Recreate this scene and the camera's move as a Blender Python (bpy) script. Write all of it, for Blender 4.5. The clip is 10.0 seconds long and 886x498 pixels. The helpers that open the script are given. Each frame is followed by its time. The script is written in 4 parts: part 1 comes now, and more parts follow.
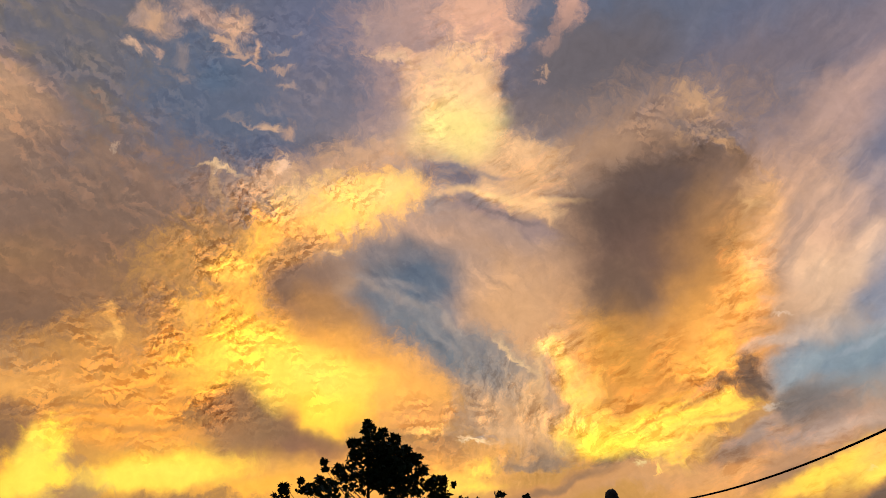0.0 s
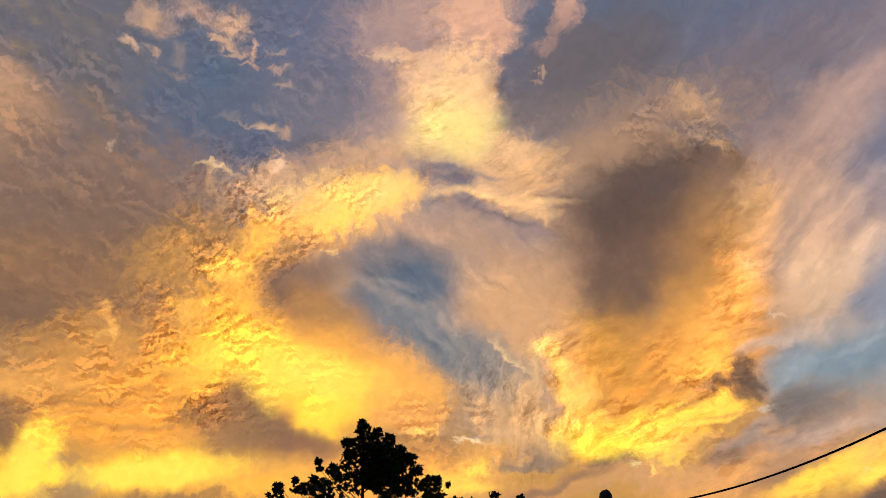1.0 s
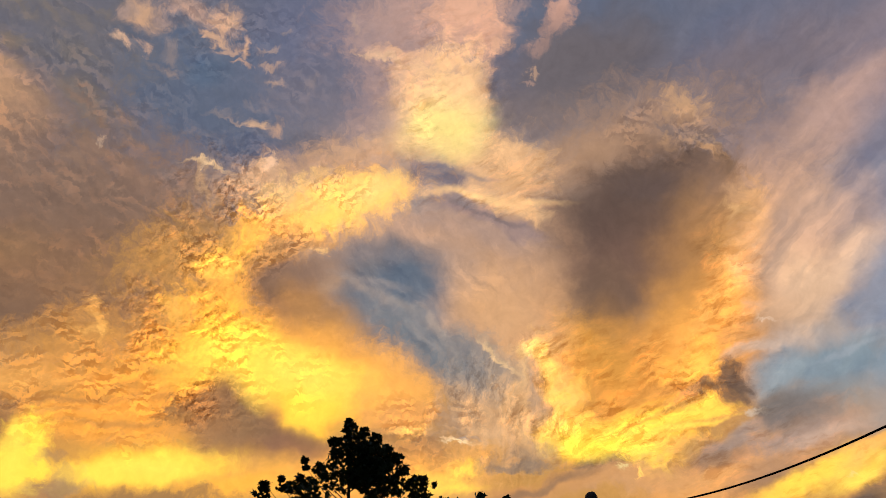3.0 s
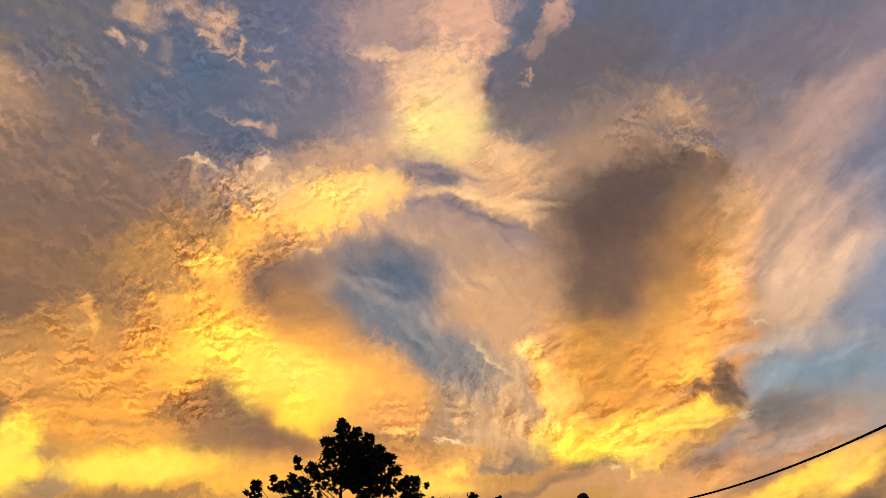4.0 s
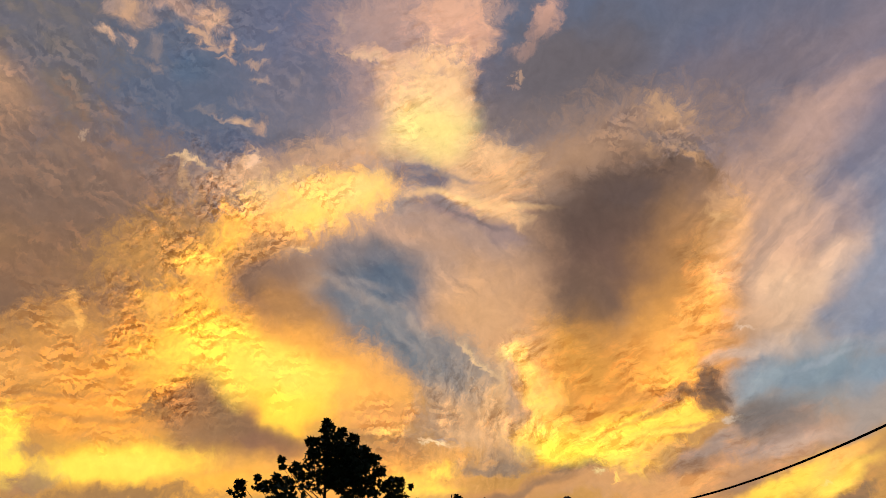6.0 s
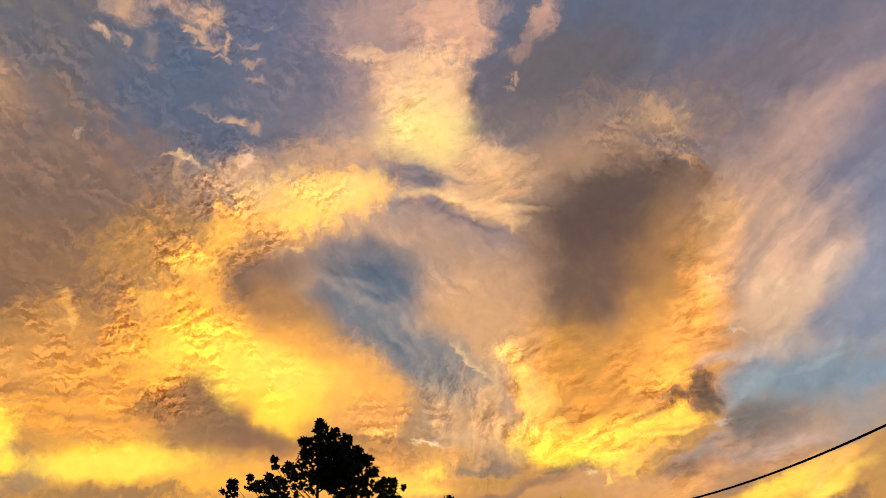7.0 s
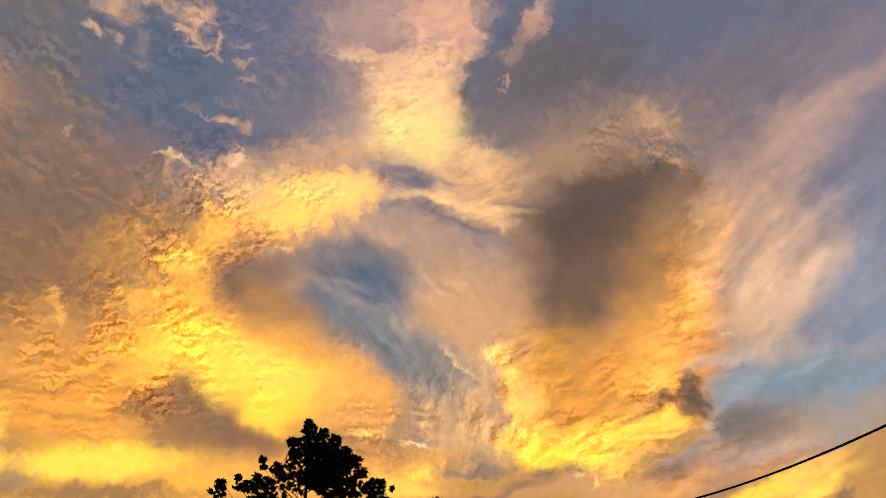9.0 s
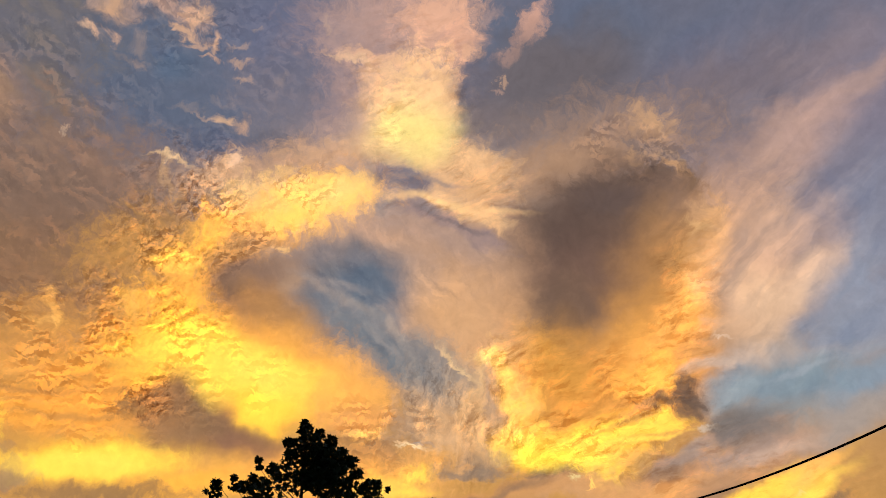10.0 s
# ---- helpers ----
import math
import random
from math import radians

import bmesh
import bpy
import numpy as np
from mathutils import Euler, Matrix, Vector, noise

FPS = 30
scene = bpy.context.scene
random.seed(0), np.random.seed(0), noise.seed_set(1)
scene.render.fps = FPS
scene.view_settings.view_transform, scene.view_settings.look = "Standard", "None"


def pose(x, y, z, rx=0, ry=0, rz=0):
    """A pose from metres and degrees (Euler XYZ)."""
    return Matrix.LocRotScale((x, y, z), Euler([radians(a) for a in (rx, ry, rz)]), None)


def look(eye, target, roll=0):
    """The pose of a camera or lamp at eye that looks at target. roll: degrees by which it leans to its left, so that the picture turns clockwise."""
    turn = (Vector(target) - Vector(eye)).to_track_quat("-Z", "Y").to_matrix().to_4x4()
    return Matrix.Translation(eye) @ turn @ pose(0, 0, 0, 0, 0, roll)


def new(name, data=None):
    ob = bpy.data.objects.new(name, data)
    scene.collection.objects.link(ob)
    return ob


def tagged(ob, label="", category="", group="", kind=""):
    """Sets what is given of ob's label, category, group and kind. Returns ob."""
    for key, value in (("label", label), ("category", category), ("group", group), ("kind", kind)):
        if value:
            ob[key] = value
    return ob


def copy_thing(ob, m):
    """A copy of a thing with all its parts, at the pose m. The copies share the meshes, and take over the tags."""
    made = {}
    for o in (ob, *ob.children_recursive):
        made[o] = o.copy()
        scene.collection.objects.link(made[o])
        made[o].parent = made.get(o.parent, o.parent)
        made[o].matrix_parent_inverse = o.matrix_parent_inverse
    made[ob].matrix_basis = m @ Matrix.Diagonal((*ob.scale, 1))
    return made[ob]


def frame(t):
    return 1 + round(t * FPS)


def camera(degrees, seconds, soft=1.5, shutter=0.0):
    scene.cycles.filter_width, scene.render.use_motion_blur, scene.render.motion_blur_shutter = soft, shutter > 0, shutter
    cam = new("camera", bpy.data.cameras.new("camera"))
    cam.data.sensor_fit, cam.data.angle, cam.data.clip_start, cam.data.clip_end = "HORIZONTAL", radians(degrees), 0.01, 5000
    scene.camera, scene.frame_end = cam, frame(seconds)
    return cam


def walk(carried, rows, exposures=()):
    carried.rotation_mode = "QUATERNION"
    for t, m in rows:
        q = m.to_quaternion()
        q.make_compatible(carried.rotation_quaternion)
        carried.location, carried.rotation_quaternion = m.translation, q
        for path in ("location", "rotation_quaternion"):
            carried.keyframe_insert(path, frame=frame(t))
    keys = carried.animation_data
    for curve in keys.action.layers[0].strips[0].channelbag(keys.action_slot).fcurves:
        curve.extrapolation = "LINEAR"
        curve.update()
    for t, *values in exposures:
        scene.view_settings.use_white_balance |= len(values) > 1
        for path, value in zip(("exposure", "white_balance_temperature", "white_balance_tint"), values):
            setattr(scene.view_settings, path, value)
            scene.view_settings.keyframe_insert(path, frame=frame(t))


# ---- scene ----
cam = camera(44.0, 10.0, 0.8)
EYE = 1.6
# seconds, sway of the hand in metres, turn in degrees
ROWS = [
    (0.0, 0.002, -0.001, 0.002, 122.000, 0.000, -0.000),
    (0.5, 0.006, -0.000, 0.001, 122.007, -0.066, -0.161),
    (1.0, 0.011, 0.000, -0.000, 122.009, -0.134, -0.333),
    (1.5, 0.016, 0.000, -0.001, 122.009, -0.206, -0.519),
    (2.0, 0.021, -0.001, 0.000, 122.010, -0.284, -0.717),
    (2.5, 0.025, -0.001, 0.001, 122.013, -0.366, -0.929),
    (4.0, 0.035, -0.004, 0.004, 122.044, -0.638, -1.628),
    (4.5, 0.036, -0.004, 0.005, 122.061, -0.732, -1.875),
    (5.0, 0.036, -0.005, 0.006, 122.081, -0.826, -2.125),
    (5.5, 0.035, -0.006, 0.007, 122.103, -0.917, -2.374),
    (7.0, 0.027, -0.007, 0.010, 122.175, -1.162, -3.083),
    (7.5, 0.022, -0.007, 0.010, 122.199, -1.230, -3.298),
    (8.0, 0.018, -0.007, 0.010, 122.222, -1.291, -3.497),
    (8.5, 0.012, -0.007, 0.009, 122.247, -1.344, -3.680),
    (9.0, 0.006, -0.006, 0.009, 122.273, -1.391, -3.844),
    (9.5, 0.001, -0.005, 0.008, 122.303, -1.433, -3.991),
    (10.0, -0.004, -0.004, 0.006, 122.340, -1.473, -4.119),
]
walk(cam, [(t, pose(x, y, EYE + z, rx, ry, rz)) for t, x, y, z, rx, ry, rz in ROWS])


# ---- light: evening sky after rain, sun low behind broken cloud ----
def srgb(code):
    """Linear colour from a six-digit code."""
    c = [int(code[i:i + 2], 16) / 255 for i in (0, 2, 4)]
    return tuple(v / 12.92 if v <= 0.04045 else ((v + 0.055) / 1.055) ** 2.4 for v in c) + (1.0,)


def lit(code):
    """The colour of sunlit cloud: where it is golden its red runs past white, as the low sun drives it."""
    r, g, b, a = srgb(code)
    k = min(1.0, max(0.0, (g - 0.34) / 0.35)) if b < 0.2 * r else 0.0
    return (r * (1 + 0.3 * k), g, b, a)


world = bpy.data.worlds.new("evening_sky")
scene.world = world
world.use_nodes = True
tree_w = world.node_tree
tree_w.nodes.clear()
at_work = [tree_w]


def link(a, b):
    at_work[0].links.new(a, b)


def node(kind, **values):
    n = at_work[0].nodes.new(kind)
    for key, value in values.items():
        if key == "operation":
            n.operation = value
        elif key == "dims":
            n.noise_dimensions = value
    return n


def feed(socket, value):
    if isinstance(value, bpy.types.NodeSocket):
        link(value, socket)
    else:
        socket.default_value = value


def calc(op, a, b=0.0, c=0.0):
    n = node("ShaderNodeMath", operation=op)
    feed(n.inputs[0], a)
    feed(n.inputs[1], b)
    feed(n.inputs[2], c)
    return n.outputs[0]


def vec(op, a, b=(0, 0, 0), c=(0, 0, 0)):
    n = node("ShaderNodeVectorMath", operation=op)
    feed(n.inputs[0], a)
    if op == "SCALE":
        feed(n.inputs["Scale"], b)
    else:
        feed(n.inputs[1], b)
        if op == "MULTIPLY_ADD":
            feed(n.inputs[2], c)
    return n.outputs["Value"] if op in ("DOT_PRODUCT", "LENGTH") else n.outputs["Vector"]


def fbm(where, scale, detail, rough, colour=False, twist=0.0):
    n = node("ShaderNodeTexNoise", dims="2D")
    feed(n.inputs["Vector"], where)
    n.inputs["Scale"].default_value = scale
    n.inputs["Detail"].default_value = detail
    n.inputs["Roughness"].default_value = rough
    n.inputs["Distortion"].default_value = twist
    return n.outputs["Color"] if colour else n.outputs["Fac"]


def blend(factor, a, b, how="MIX"):
    n = node("ShaderNodeMix")
    n.data_type, n.blend_type, n.clamp_factor = "RGBA", how, True
    feed(n.inputs["Factor"], factor)
    feed(n.inputs["A"], a)
    feed(n.inputs["B"], b)
    return n.outputs["Result"]


def ramp(value, low, high, to_low=0.0, to_high=1.0):
    n = node("ShaderNodeMapRange")
    n.interpolation_type = "SMOOTHSTEP"
    feed(n.inputs["Value"], value)
    for key, v in (("From Min", low), ("From Max", high), ("To Min", to_low), ("To Max", to_high)):
        n.inputs[key].default_value = v
    return n.outputs["Result"]


# a chart of the sky round a point 32 degrees above the northern horizon, a little wider than true degrees
HEIGHT, WIDEN = radians(32), 1.1542
sky_way = node("ShaderNodeTexCoord").outputs["Generated"]
facing = vec("DOT_PRODUCT", sky_way, (0, math.cos(HEIGHT), math.sin(HEIGHT)))
axes = node("ShaderNodeCombineXYZ")
link(calc("MULTIPLY", vec("DOT_PRODUCT", sky_way, (1, 0, 0)), WIDEN), axes.inputs[0])
link(facing, axes.inputs[1])
link(calc("MULTIPLY", vec("DOT_PRODUCT", sky_way, (0, -math.sin(HEIGHT), math.cos(HEIGHT))), WIDEN), axes.inputs[2])
widened = vec("NORMALIZE", axes.outputs[0])
side, ahead, rise = (vec("DOT_PRODUCT", widened, axis) for axis in ((1, 0, 0), (0, 1, 0), (0, 0, 1)))
scale_c = calc("DIVIDE", 2 * math.degrees(1), calc("MAXIMUM", calc("ADD", ahead, 1.0), 0.05))
pair_c = node("ShaderNodeCombineXYZ")
link(calc("MULTIPLY", side, scale_c), pair_c.inputs[0])
link(calc("MULTIPLY", rise, scale_c), pair_c.inputs[1])
chart = pair_c.outputs[0]


def drift(where, scale, detail, rough, reach, twist=0.0):
    """The chart pushed about by turbulence, by up to reach degrees."""
    n = vec("SUBTRACT", fbm(where, scale, detail, rough, True, twist), (0.5, 0.5, 0.5))
    return vec("MULTIPLY_ADD", n, (reach, reach, 0), where)


drift_soft = drift(chart, 0.16, 5, 0.55, 3.0)
drift_wool = drift(drift(chart, 0.3, 3, 0.5, 2.0), 1.1, 6, 0.62, 1.5)
slant = node("ShaderNodeMapping")
slant.vector_type = "TEXTURE"
slant.inputs["Rotation"].default_value = (0, 0, radians(27))
slant.inputs["Scale"].default_value = (4.5, 1.0, 1)
link(drift(drift_soft, 0.5, 3, 0.5, 1.2), slant.inputs["Vector"])
combed = slant.outputs[0]
grain_soft = calc("SUBTRACT", fbm(drift_soft, 0.45, 6, 0.55), 0.5)
grain_wool = calc("SUBTRACT", fbm(drift_wool, 1.5, 8, 0.7), 0.5)
grain_streak = calc("SUBTRACT", fbm(combed, 1.2, 6, 0.6), 0.5)
cells = node("ShaderNodeTexVoronoi")
cells.voronoi_dimensions, cells.feature = "2D", "SMOOTH_F1"
cells.inputs["Scale"].default_value = 0.8
cells.inputs["Smoothness"].default_value = 0.6
cells.inputs["Detail"].default_value = 1.5
wind = node("ShaderNodeMapping")
wind.vector_type = "TEXTURE"
wind.inputs["Rotation"].default_value = (0, 0, radians(-36))
wind.inputs["Scale"].default_value = (1.9, 0.8, 1)
link(drift(drift(chart, 0.35, 3, 0.5, 1.6), 1.6, 5, 0.62, 0.9), wind.inputs["Vector"])
link(wind.outputs[0], cells.inputs["Vector"])
grain_cell = calc("SUBTRACT", cells.outputs["Distance"], 0.42)
# clear air: the sky texture, with the warm haze of the low sun under it
air = node("ShaderNodeTexSky")
air.sky_type, air.sun_disc = "NISHITA", False
air.sun_elevation, air.sun_rotation = radians(2.0), radians(-12)
air.dust_density, air.air_density = 3.0, 1.5
clear = blend(1.0, air.outputs[0], (0.12, 0.12, 0.12, 1), "MULTIPLY")
tint = blend(ramp(rise, -0.26, 0.24), srgb("cf9750"), srgb("68708a"))
sky = [blend(0.9, clear, tint)]
# a trace of every field in each of them keeps the long node chain in one order
trace = calc("MULTIPLY", calc("ADD", calc("ADD", grain_soft, grain_wool), calc("ADD", calc("ADD", grain_streak, grain_cell), vec("DOT_PRODUCT", sky[0], (1, 1, 1)))), 1e-7)
trace_v = node("ShaderNodeCombineXYZ")
link(trace, trace_v.inputs[0])


def placed(d):
    n = node("ShaderNodeMapping")
    link(vec("ADD", d, trace_v.outputs[0]), n.inputs["Vector"])
    n.inputs["Location"].default_value = (1e-6, 0, 0)
    return n.outputs[0]


FIELDS = ("air", "soft", "wool", "fine_soft", "fine_wool", "fine_streak", "fine_cell")
fields = [placed(drift_soft), placed(drift_wool)] + [calc("ADD", g, trace) for g in (grain_soft, grain_wool, grain_streak, grain_cell)]
SOFT, WOOL, STREAK, CELL = (1, 3), (2, 4), (1, 5), (2, 6)


def patch(inlets, u, v, wide, tall, turn, opacity, soft, stuff, rag):
    """How far a ragged oval of cloud covers the sky, from 0 to its opacity."""
    g = node("ShaderNodeTexGradient")
    g.gradient_type = "SPHERICAL"
    m = g.texture_mapping
    m.vector_type = "TEXTURE"
    m.translation, m.rotation, m.scale = (u, v, 0), (0, 0, radians(turn)), (wide * 2.5, tall * 2.5, 1)
    link(inlets[stuff[0]], g.inputs[0])
    r = calc("MULTIPLY_ADD", inlets[stuff[1]], -rag / 2.5, g.outputs["Fac"])
    return ramp(r, 1 - (1 + soft) / 2.5, 1 - (1 - soft) / 2.5, 0.0, opacity)


families = []


def clouds(name, bodies):
    """A family of clouds laid over the sky so far. Each body: place, half sizes and turn in degrees, colour, cover, edge, texture, raggedness."""
    group = bpy.data.node_groups.new(name, "ShaderNodeTree")
    for i, field in enumerate(FIELDS):
        group.interface.new_socket(field, in_out="INPUT", socket_type="NodeSocketColor" if i == 0 else "NodeSocketVector" if i < 3 else "NodeSocketFloat")
    group.interface.new_socket("sky", in_out="OUTPUT", socket_type="NodeSocketColor")
    at_work[0] = group
    inlets = node("NodeGroupInput").outputs
    now = inlets[0]
    for u, v, wide, tall, turn, code, opacity, soft, stuff, rag in bodies:
        now = blend(patch(inlets, u, v, wide, tall, turn, opacity, soft, stuff, rag), now, lit(code))
    link(now, node("NodeGroupOutput").inputs[0])
    at_work[0] = tree_w
    use = node("ShaderNodeGroup")
    use.node_tree = group
    for socket, value in zip(use.inputs, (sky[0], *fields)):
        link(value, socket)
    sky[0] = use.outputs[0]
    families.append(name)
    if len(families) % 3 == 0:
        # take the fields up again behind the colour so far
        n = node("ShaderNodeCombineXYZ")
        link(calc("MULTIPLY", vec("DOT_PRODUCT", sky[0], (1, 1, 1)), 1e-7), n.inputs[0])
        for i in (0, 1):
            m = node("ShaderNodeMapping")
            m.inputs["Location"].default_value = (1e-6, 0, 0)
            link(vec("ADD", fields[i], n.outputs[0]), m.inputs["Vector"])
            fields[i] = m.outputs[0]


clouds("pale slate haze over the upper sky", [
    (-15.97, 12.58, 22.40, 8.32, 0, "666877", .75, 0.90, SOFT, 0.39),
    (15.40, 12.59, 13.48, 7.38, 0, "6a6a78", .8, 0.80, SOFT, 0.52),
    (1.23, 3.78, 17.00, 6.80, 0, "bea089", .6, 0.90, SOFT, 0.52),
])
clouds("altocumulus field, grey with warm cells", [
    (-21.93, 10.77, 10.27, 7.16, -20, "6b6871", .85, 0.60, SOFT, 0.78),
    (-22.47, 12.33, 7.40, 4.62, -30, "756d69", .5, 0.72, CELL, 2.56),
    (-20.17, 8.24, 7.61, 3.80, -35, "827466", .6, 0.72, CELL, 2.56),
    (-25.01, 7.30, 2.61, 2.77, -50, "c09371", .8, 0.80, SOFT, 0.65),
    (-25.28, 8.09, 1.84, 1.84, 0, "dcaa7f", .5, 0.90, SOFT, 0.39),
    (-19.48, 10.86, 3.98, 2.45, -28, "6f6b70", 0.65, 0.9, SOFT, 0.8),
    (-23.37, 6.92, 1.48, 1.77, 2, "b08a70", 0.5, 0.9, SOFT, 0.8),
])
clouds("brown mass of thicker cloud", [
    (-21.50, 1.35, 10.48, 5.72, -10, "876b5a", .9, 0.70, WOOL, 0.95),
    (-16.15, 3.70, 5.56, 2.94, -30, "907160", .7, 0.63, CELL, 1.92),
    (-23.29, 4.60, 6.25, 2.50, -30, "947969", .5, 0.72, CELL, 2.56),
    (-21.80, -1.94, 8.24, 2.85, -8, "866551", .8, 0.70, SOFT, 0.65),
    (-24.20, -3.71, 5.29, 1.71, -10, "785e4e", .85, 0.70, WOOL, 0.95),
    (-24.81, -0.29, 2.79, 1.24, 0, "9f7953", .5, 0.80, SOFT, 0.65),
    (-20.59, 1.72, 4.57, 2.13, -8, "7c6456", 0.5, 0.9, SOFT, 0.8),
    (-20.79, -1.89, 4.56, 1.82, 2, "957054", 0.65, 0.9, SOFT, 0.8),
    (-16.80, -0.95, 3.47, 1.58, 32, "a07850", 0.55, 0.9, WOOL, 1.4),
])
clouds("blue gap", [
    (-12.84, 8.90, 4.60, 3.94, -20, "586680", .7, 0.60, WOOL, 1.52),
    (-14.42, 11.00, 3.89, 2.92, -40, "626a7a", .4, 0.70, WOOL, 1.52),
    (-10.57, 6.93, 4.99, 1.50, -12, "5c667a", .6, 0.60, WOOL, 1.52),
    (-6.52, 11.96, 4.31, 2.65, -30, "646a85", .7, 0.70, SOFT, 0.78),
    (-5.54, 8.82, 3.69, 3.02, 0, "706e7d", .8, 0.70, SOFT, 0.78),
    (-8.26, 5.11, 4.37, 1.01, -8, "5a627a", .8, 0.60, WOOL, 1.52),
    (-5.90, 5.63, 2.36, 0.67, -8, "6a6670", .8, 0.60, STREAK, 1.08),
])
clouds("small lit tufts in the gap", [
    (-13.87, 13.67, 1.34, 0.64, -18, "c39d88", 0.68, 0.92, WOOL, 1.9),
    (-12.10, 13.14, 0.78, 0.97, -48, "dcae8c", 0.77, 0.72, WOOL, 1.9),
    (-12.96, 12.12, 0.77, 0.29, -28, "e0b08c", 0.72, 0.72, WOOL, 1.9),
    (-11.99, 11.40, 0.65, 0.29, 12, "cfa58a", 0.68, 0.72, WOOL, 2.2),
    (-11.21, 11.44, 0.23, 0.55, -18, "dcae8e", 0.77, 0.72, WOOL, 1.9),
    (-11.52, 10.58, 0.42, 0.13, 2, "caa088", 0.68, 0.82, WOOL, 2),
    (-16.86, 13.34, 1.12, 0.62, -13, "d6a884", 0.81, 0.92, WOOL, 1.7),
    (-17.85, 13.58, 0.50, 0.31, 2, "a8908a", 0.54, 1, WOOL, 1.6),
    (-15.61, 13.04, 0.44, 0.25, -28, "a8908a", 0.45, 1, WOOL, 1.9),
])
clouds("small lit tufts in the gap, more", [
    (-18.35, 11.83, 0.53, 0.22, -18, "d8b093", 0.81, 0.82, WOOL, 1.2),
    (-17.05, 11.67, 0.31, 0.19, -33, "c49f8a", 0.72, 0.92, WOOL, 1.3),
    (-15.29, 11.33, 0.54, 0.38, -33, "988680", 0.54, 0.82, WOOL, 2.2),
    (-16.01, 10.51, 0.82, 0.22, -33, "8c7e7c", 0.45, 0.92, WOOL, 2.2),
    (-15.12, 10.24, 0.29, 0.32, -28, "a08a80", 0.54, 0.82, WOOL, 2),
    (-13.53, 10.92, 0.45, 0.29, -38, "566683", 0.54, 1, WOOL, 1.8),
    (-14.81, 12.14, 0.57, 0.38, -18, "5c6880", 0.54, 0.92, WOOL, 1.8),
    (-13.04, 9.97, 0.97, 0.84, 2, "566880", 0.6, 0.9, SOFT, 1),
    (-9.81, 11.72, 0.53, 0.13, 10, "b0968a", 0.63, 0.92, WOOL, 1.7),
])
clouds("small lit tufts in the gap, more", [
    (-9.43, 10.62, 0.66, 0.13, 8, "c4a08a", 0.68, 0.92, WOOL, 1.7),
    (-9.09, 9.91, 0.46, 0.17, -8, "bc9c8a", 0.68, 0.92, WOOL, 1.7),
    (-8.67, 12.75, 0.33, 0.16, -18, "988886", 0.54, 0.92, WOOL, 1.7),
    (-7.12, 9.44, 0.33, 0.30, 42, "8a7e80", 0.54, 1, WOOL, 1.6),
    (-10.22, 7.11, 0.56, 0.23, -18, "dab08e", 0.77, 0.82, WOOL, 1.8),
    (-9.23, 6.92, 0.36, 0.30, 42, "cca286", 0.68, 0.82, WOOL, 2),
    (-11.21, 7.39, 0.49, 0.13, -23, "b0968a", 0.63, 0.92, WOOL, 1.8),
    (-12.26, 7.91, 0.78, 0.20, -10, "948684", 0.54, 0.92, WOOL, 2),
    (-10.50, 8.26, 0.53, 0.13, 7, "8c8286", 0.54, 0.92, WOOL, 1.8),
])
clouds("small lit tufts in the gap, more", [
    (-19.02, 6.14, 0.19, 0.12, 22, "b89a84", 0.72, 0.92, WOOL, 1),
    (-13.43, 4.76, 1.10, 0.16, -4, "f2c898", 0.85, 0.92, WOOL, 1.2),
    (-13.24, 3.34, 0.91, 0.39, -43, "b8936e", 0.54, 0.72, WOOL, 2.2),
    (-13.75, 4.32, 0.65, 0.19, -43, "c8a078", 0.54, 0.72, WOOL, 2),
    (-10.30, 4.80, 0.46, 0.26, -33, "ecbe92", 0.81, 0.82, WOOL, 1.6),
    (-9.76, 4.42, 0.73, 0.33, 22, "d8a884", 0.54, 0.82, WOOL, 2),
    (-11.29, 3.82, 0.33, 0.39, 2, "cf9f72", 0.63, 0.82, WOOL, 2),
])
clouds("cream column", [
    (-1.03, 13.66, 4.20, 2.69, 2, "ba978c", 0.9, 0.7, WOOL, 1.3),
    (-1.92, 9.49, 2.23, 3.38, -8, "b4938a", 0.75, 0.8, WOOL, 1.6),
    (2.14, 14.09, 2.08, 1.75, 2, "e6b092", 0.9, 0.6, WOOL, 1.6),
    (3.38, 12.66, 1.14, 1.35, -18, "e2ac90", 0.8, 0.5, WOOL, 1.7),
    (-0.12, 11.42, 3.71, 0.34, -4, "efba93", 0.75, 0.7, WOOL, 1.5),
    (-1.97, 11.09, 2.02, 0.24, -10, "f4c69c", 0.7, 0.7, WOOL, 1.6),
    (1.61, 10.29, 1.62, 1.96, 14, "fac596", 0.92, 0.7, WOOL, 1.6),
    (-0.92, 9.86, 1.55, 1.15, -28, "ecba92", 0.8, 0.7, WOOL, 1.8),
    (0.50, 8.07, 2.10, 1.76, 2, "fec892", 0.9, 0.8, WOOL, 1.6),
])
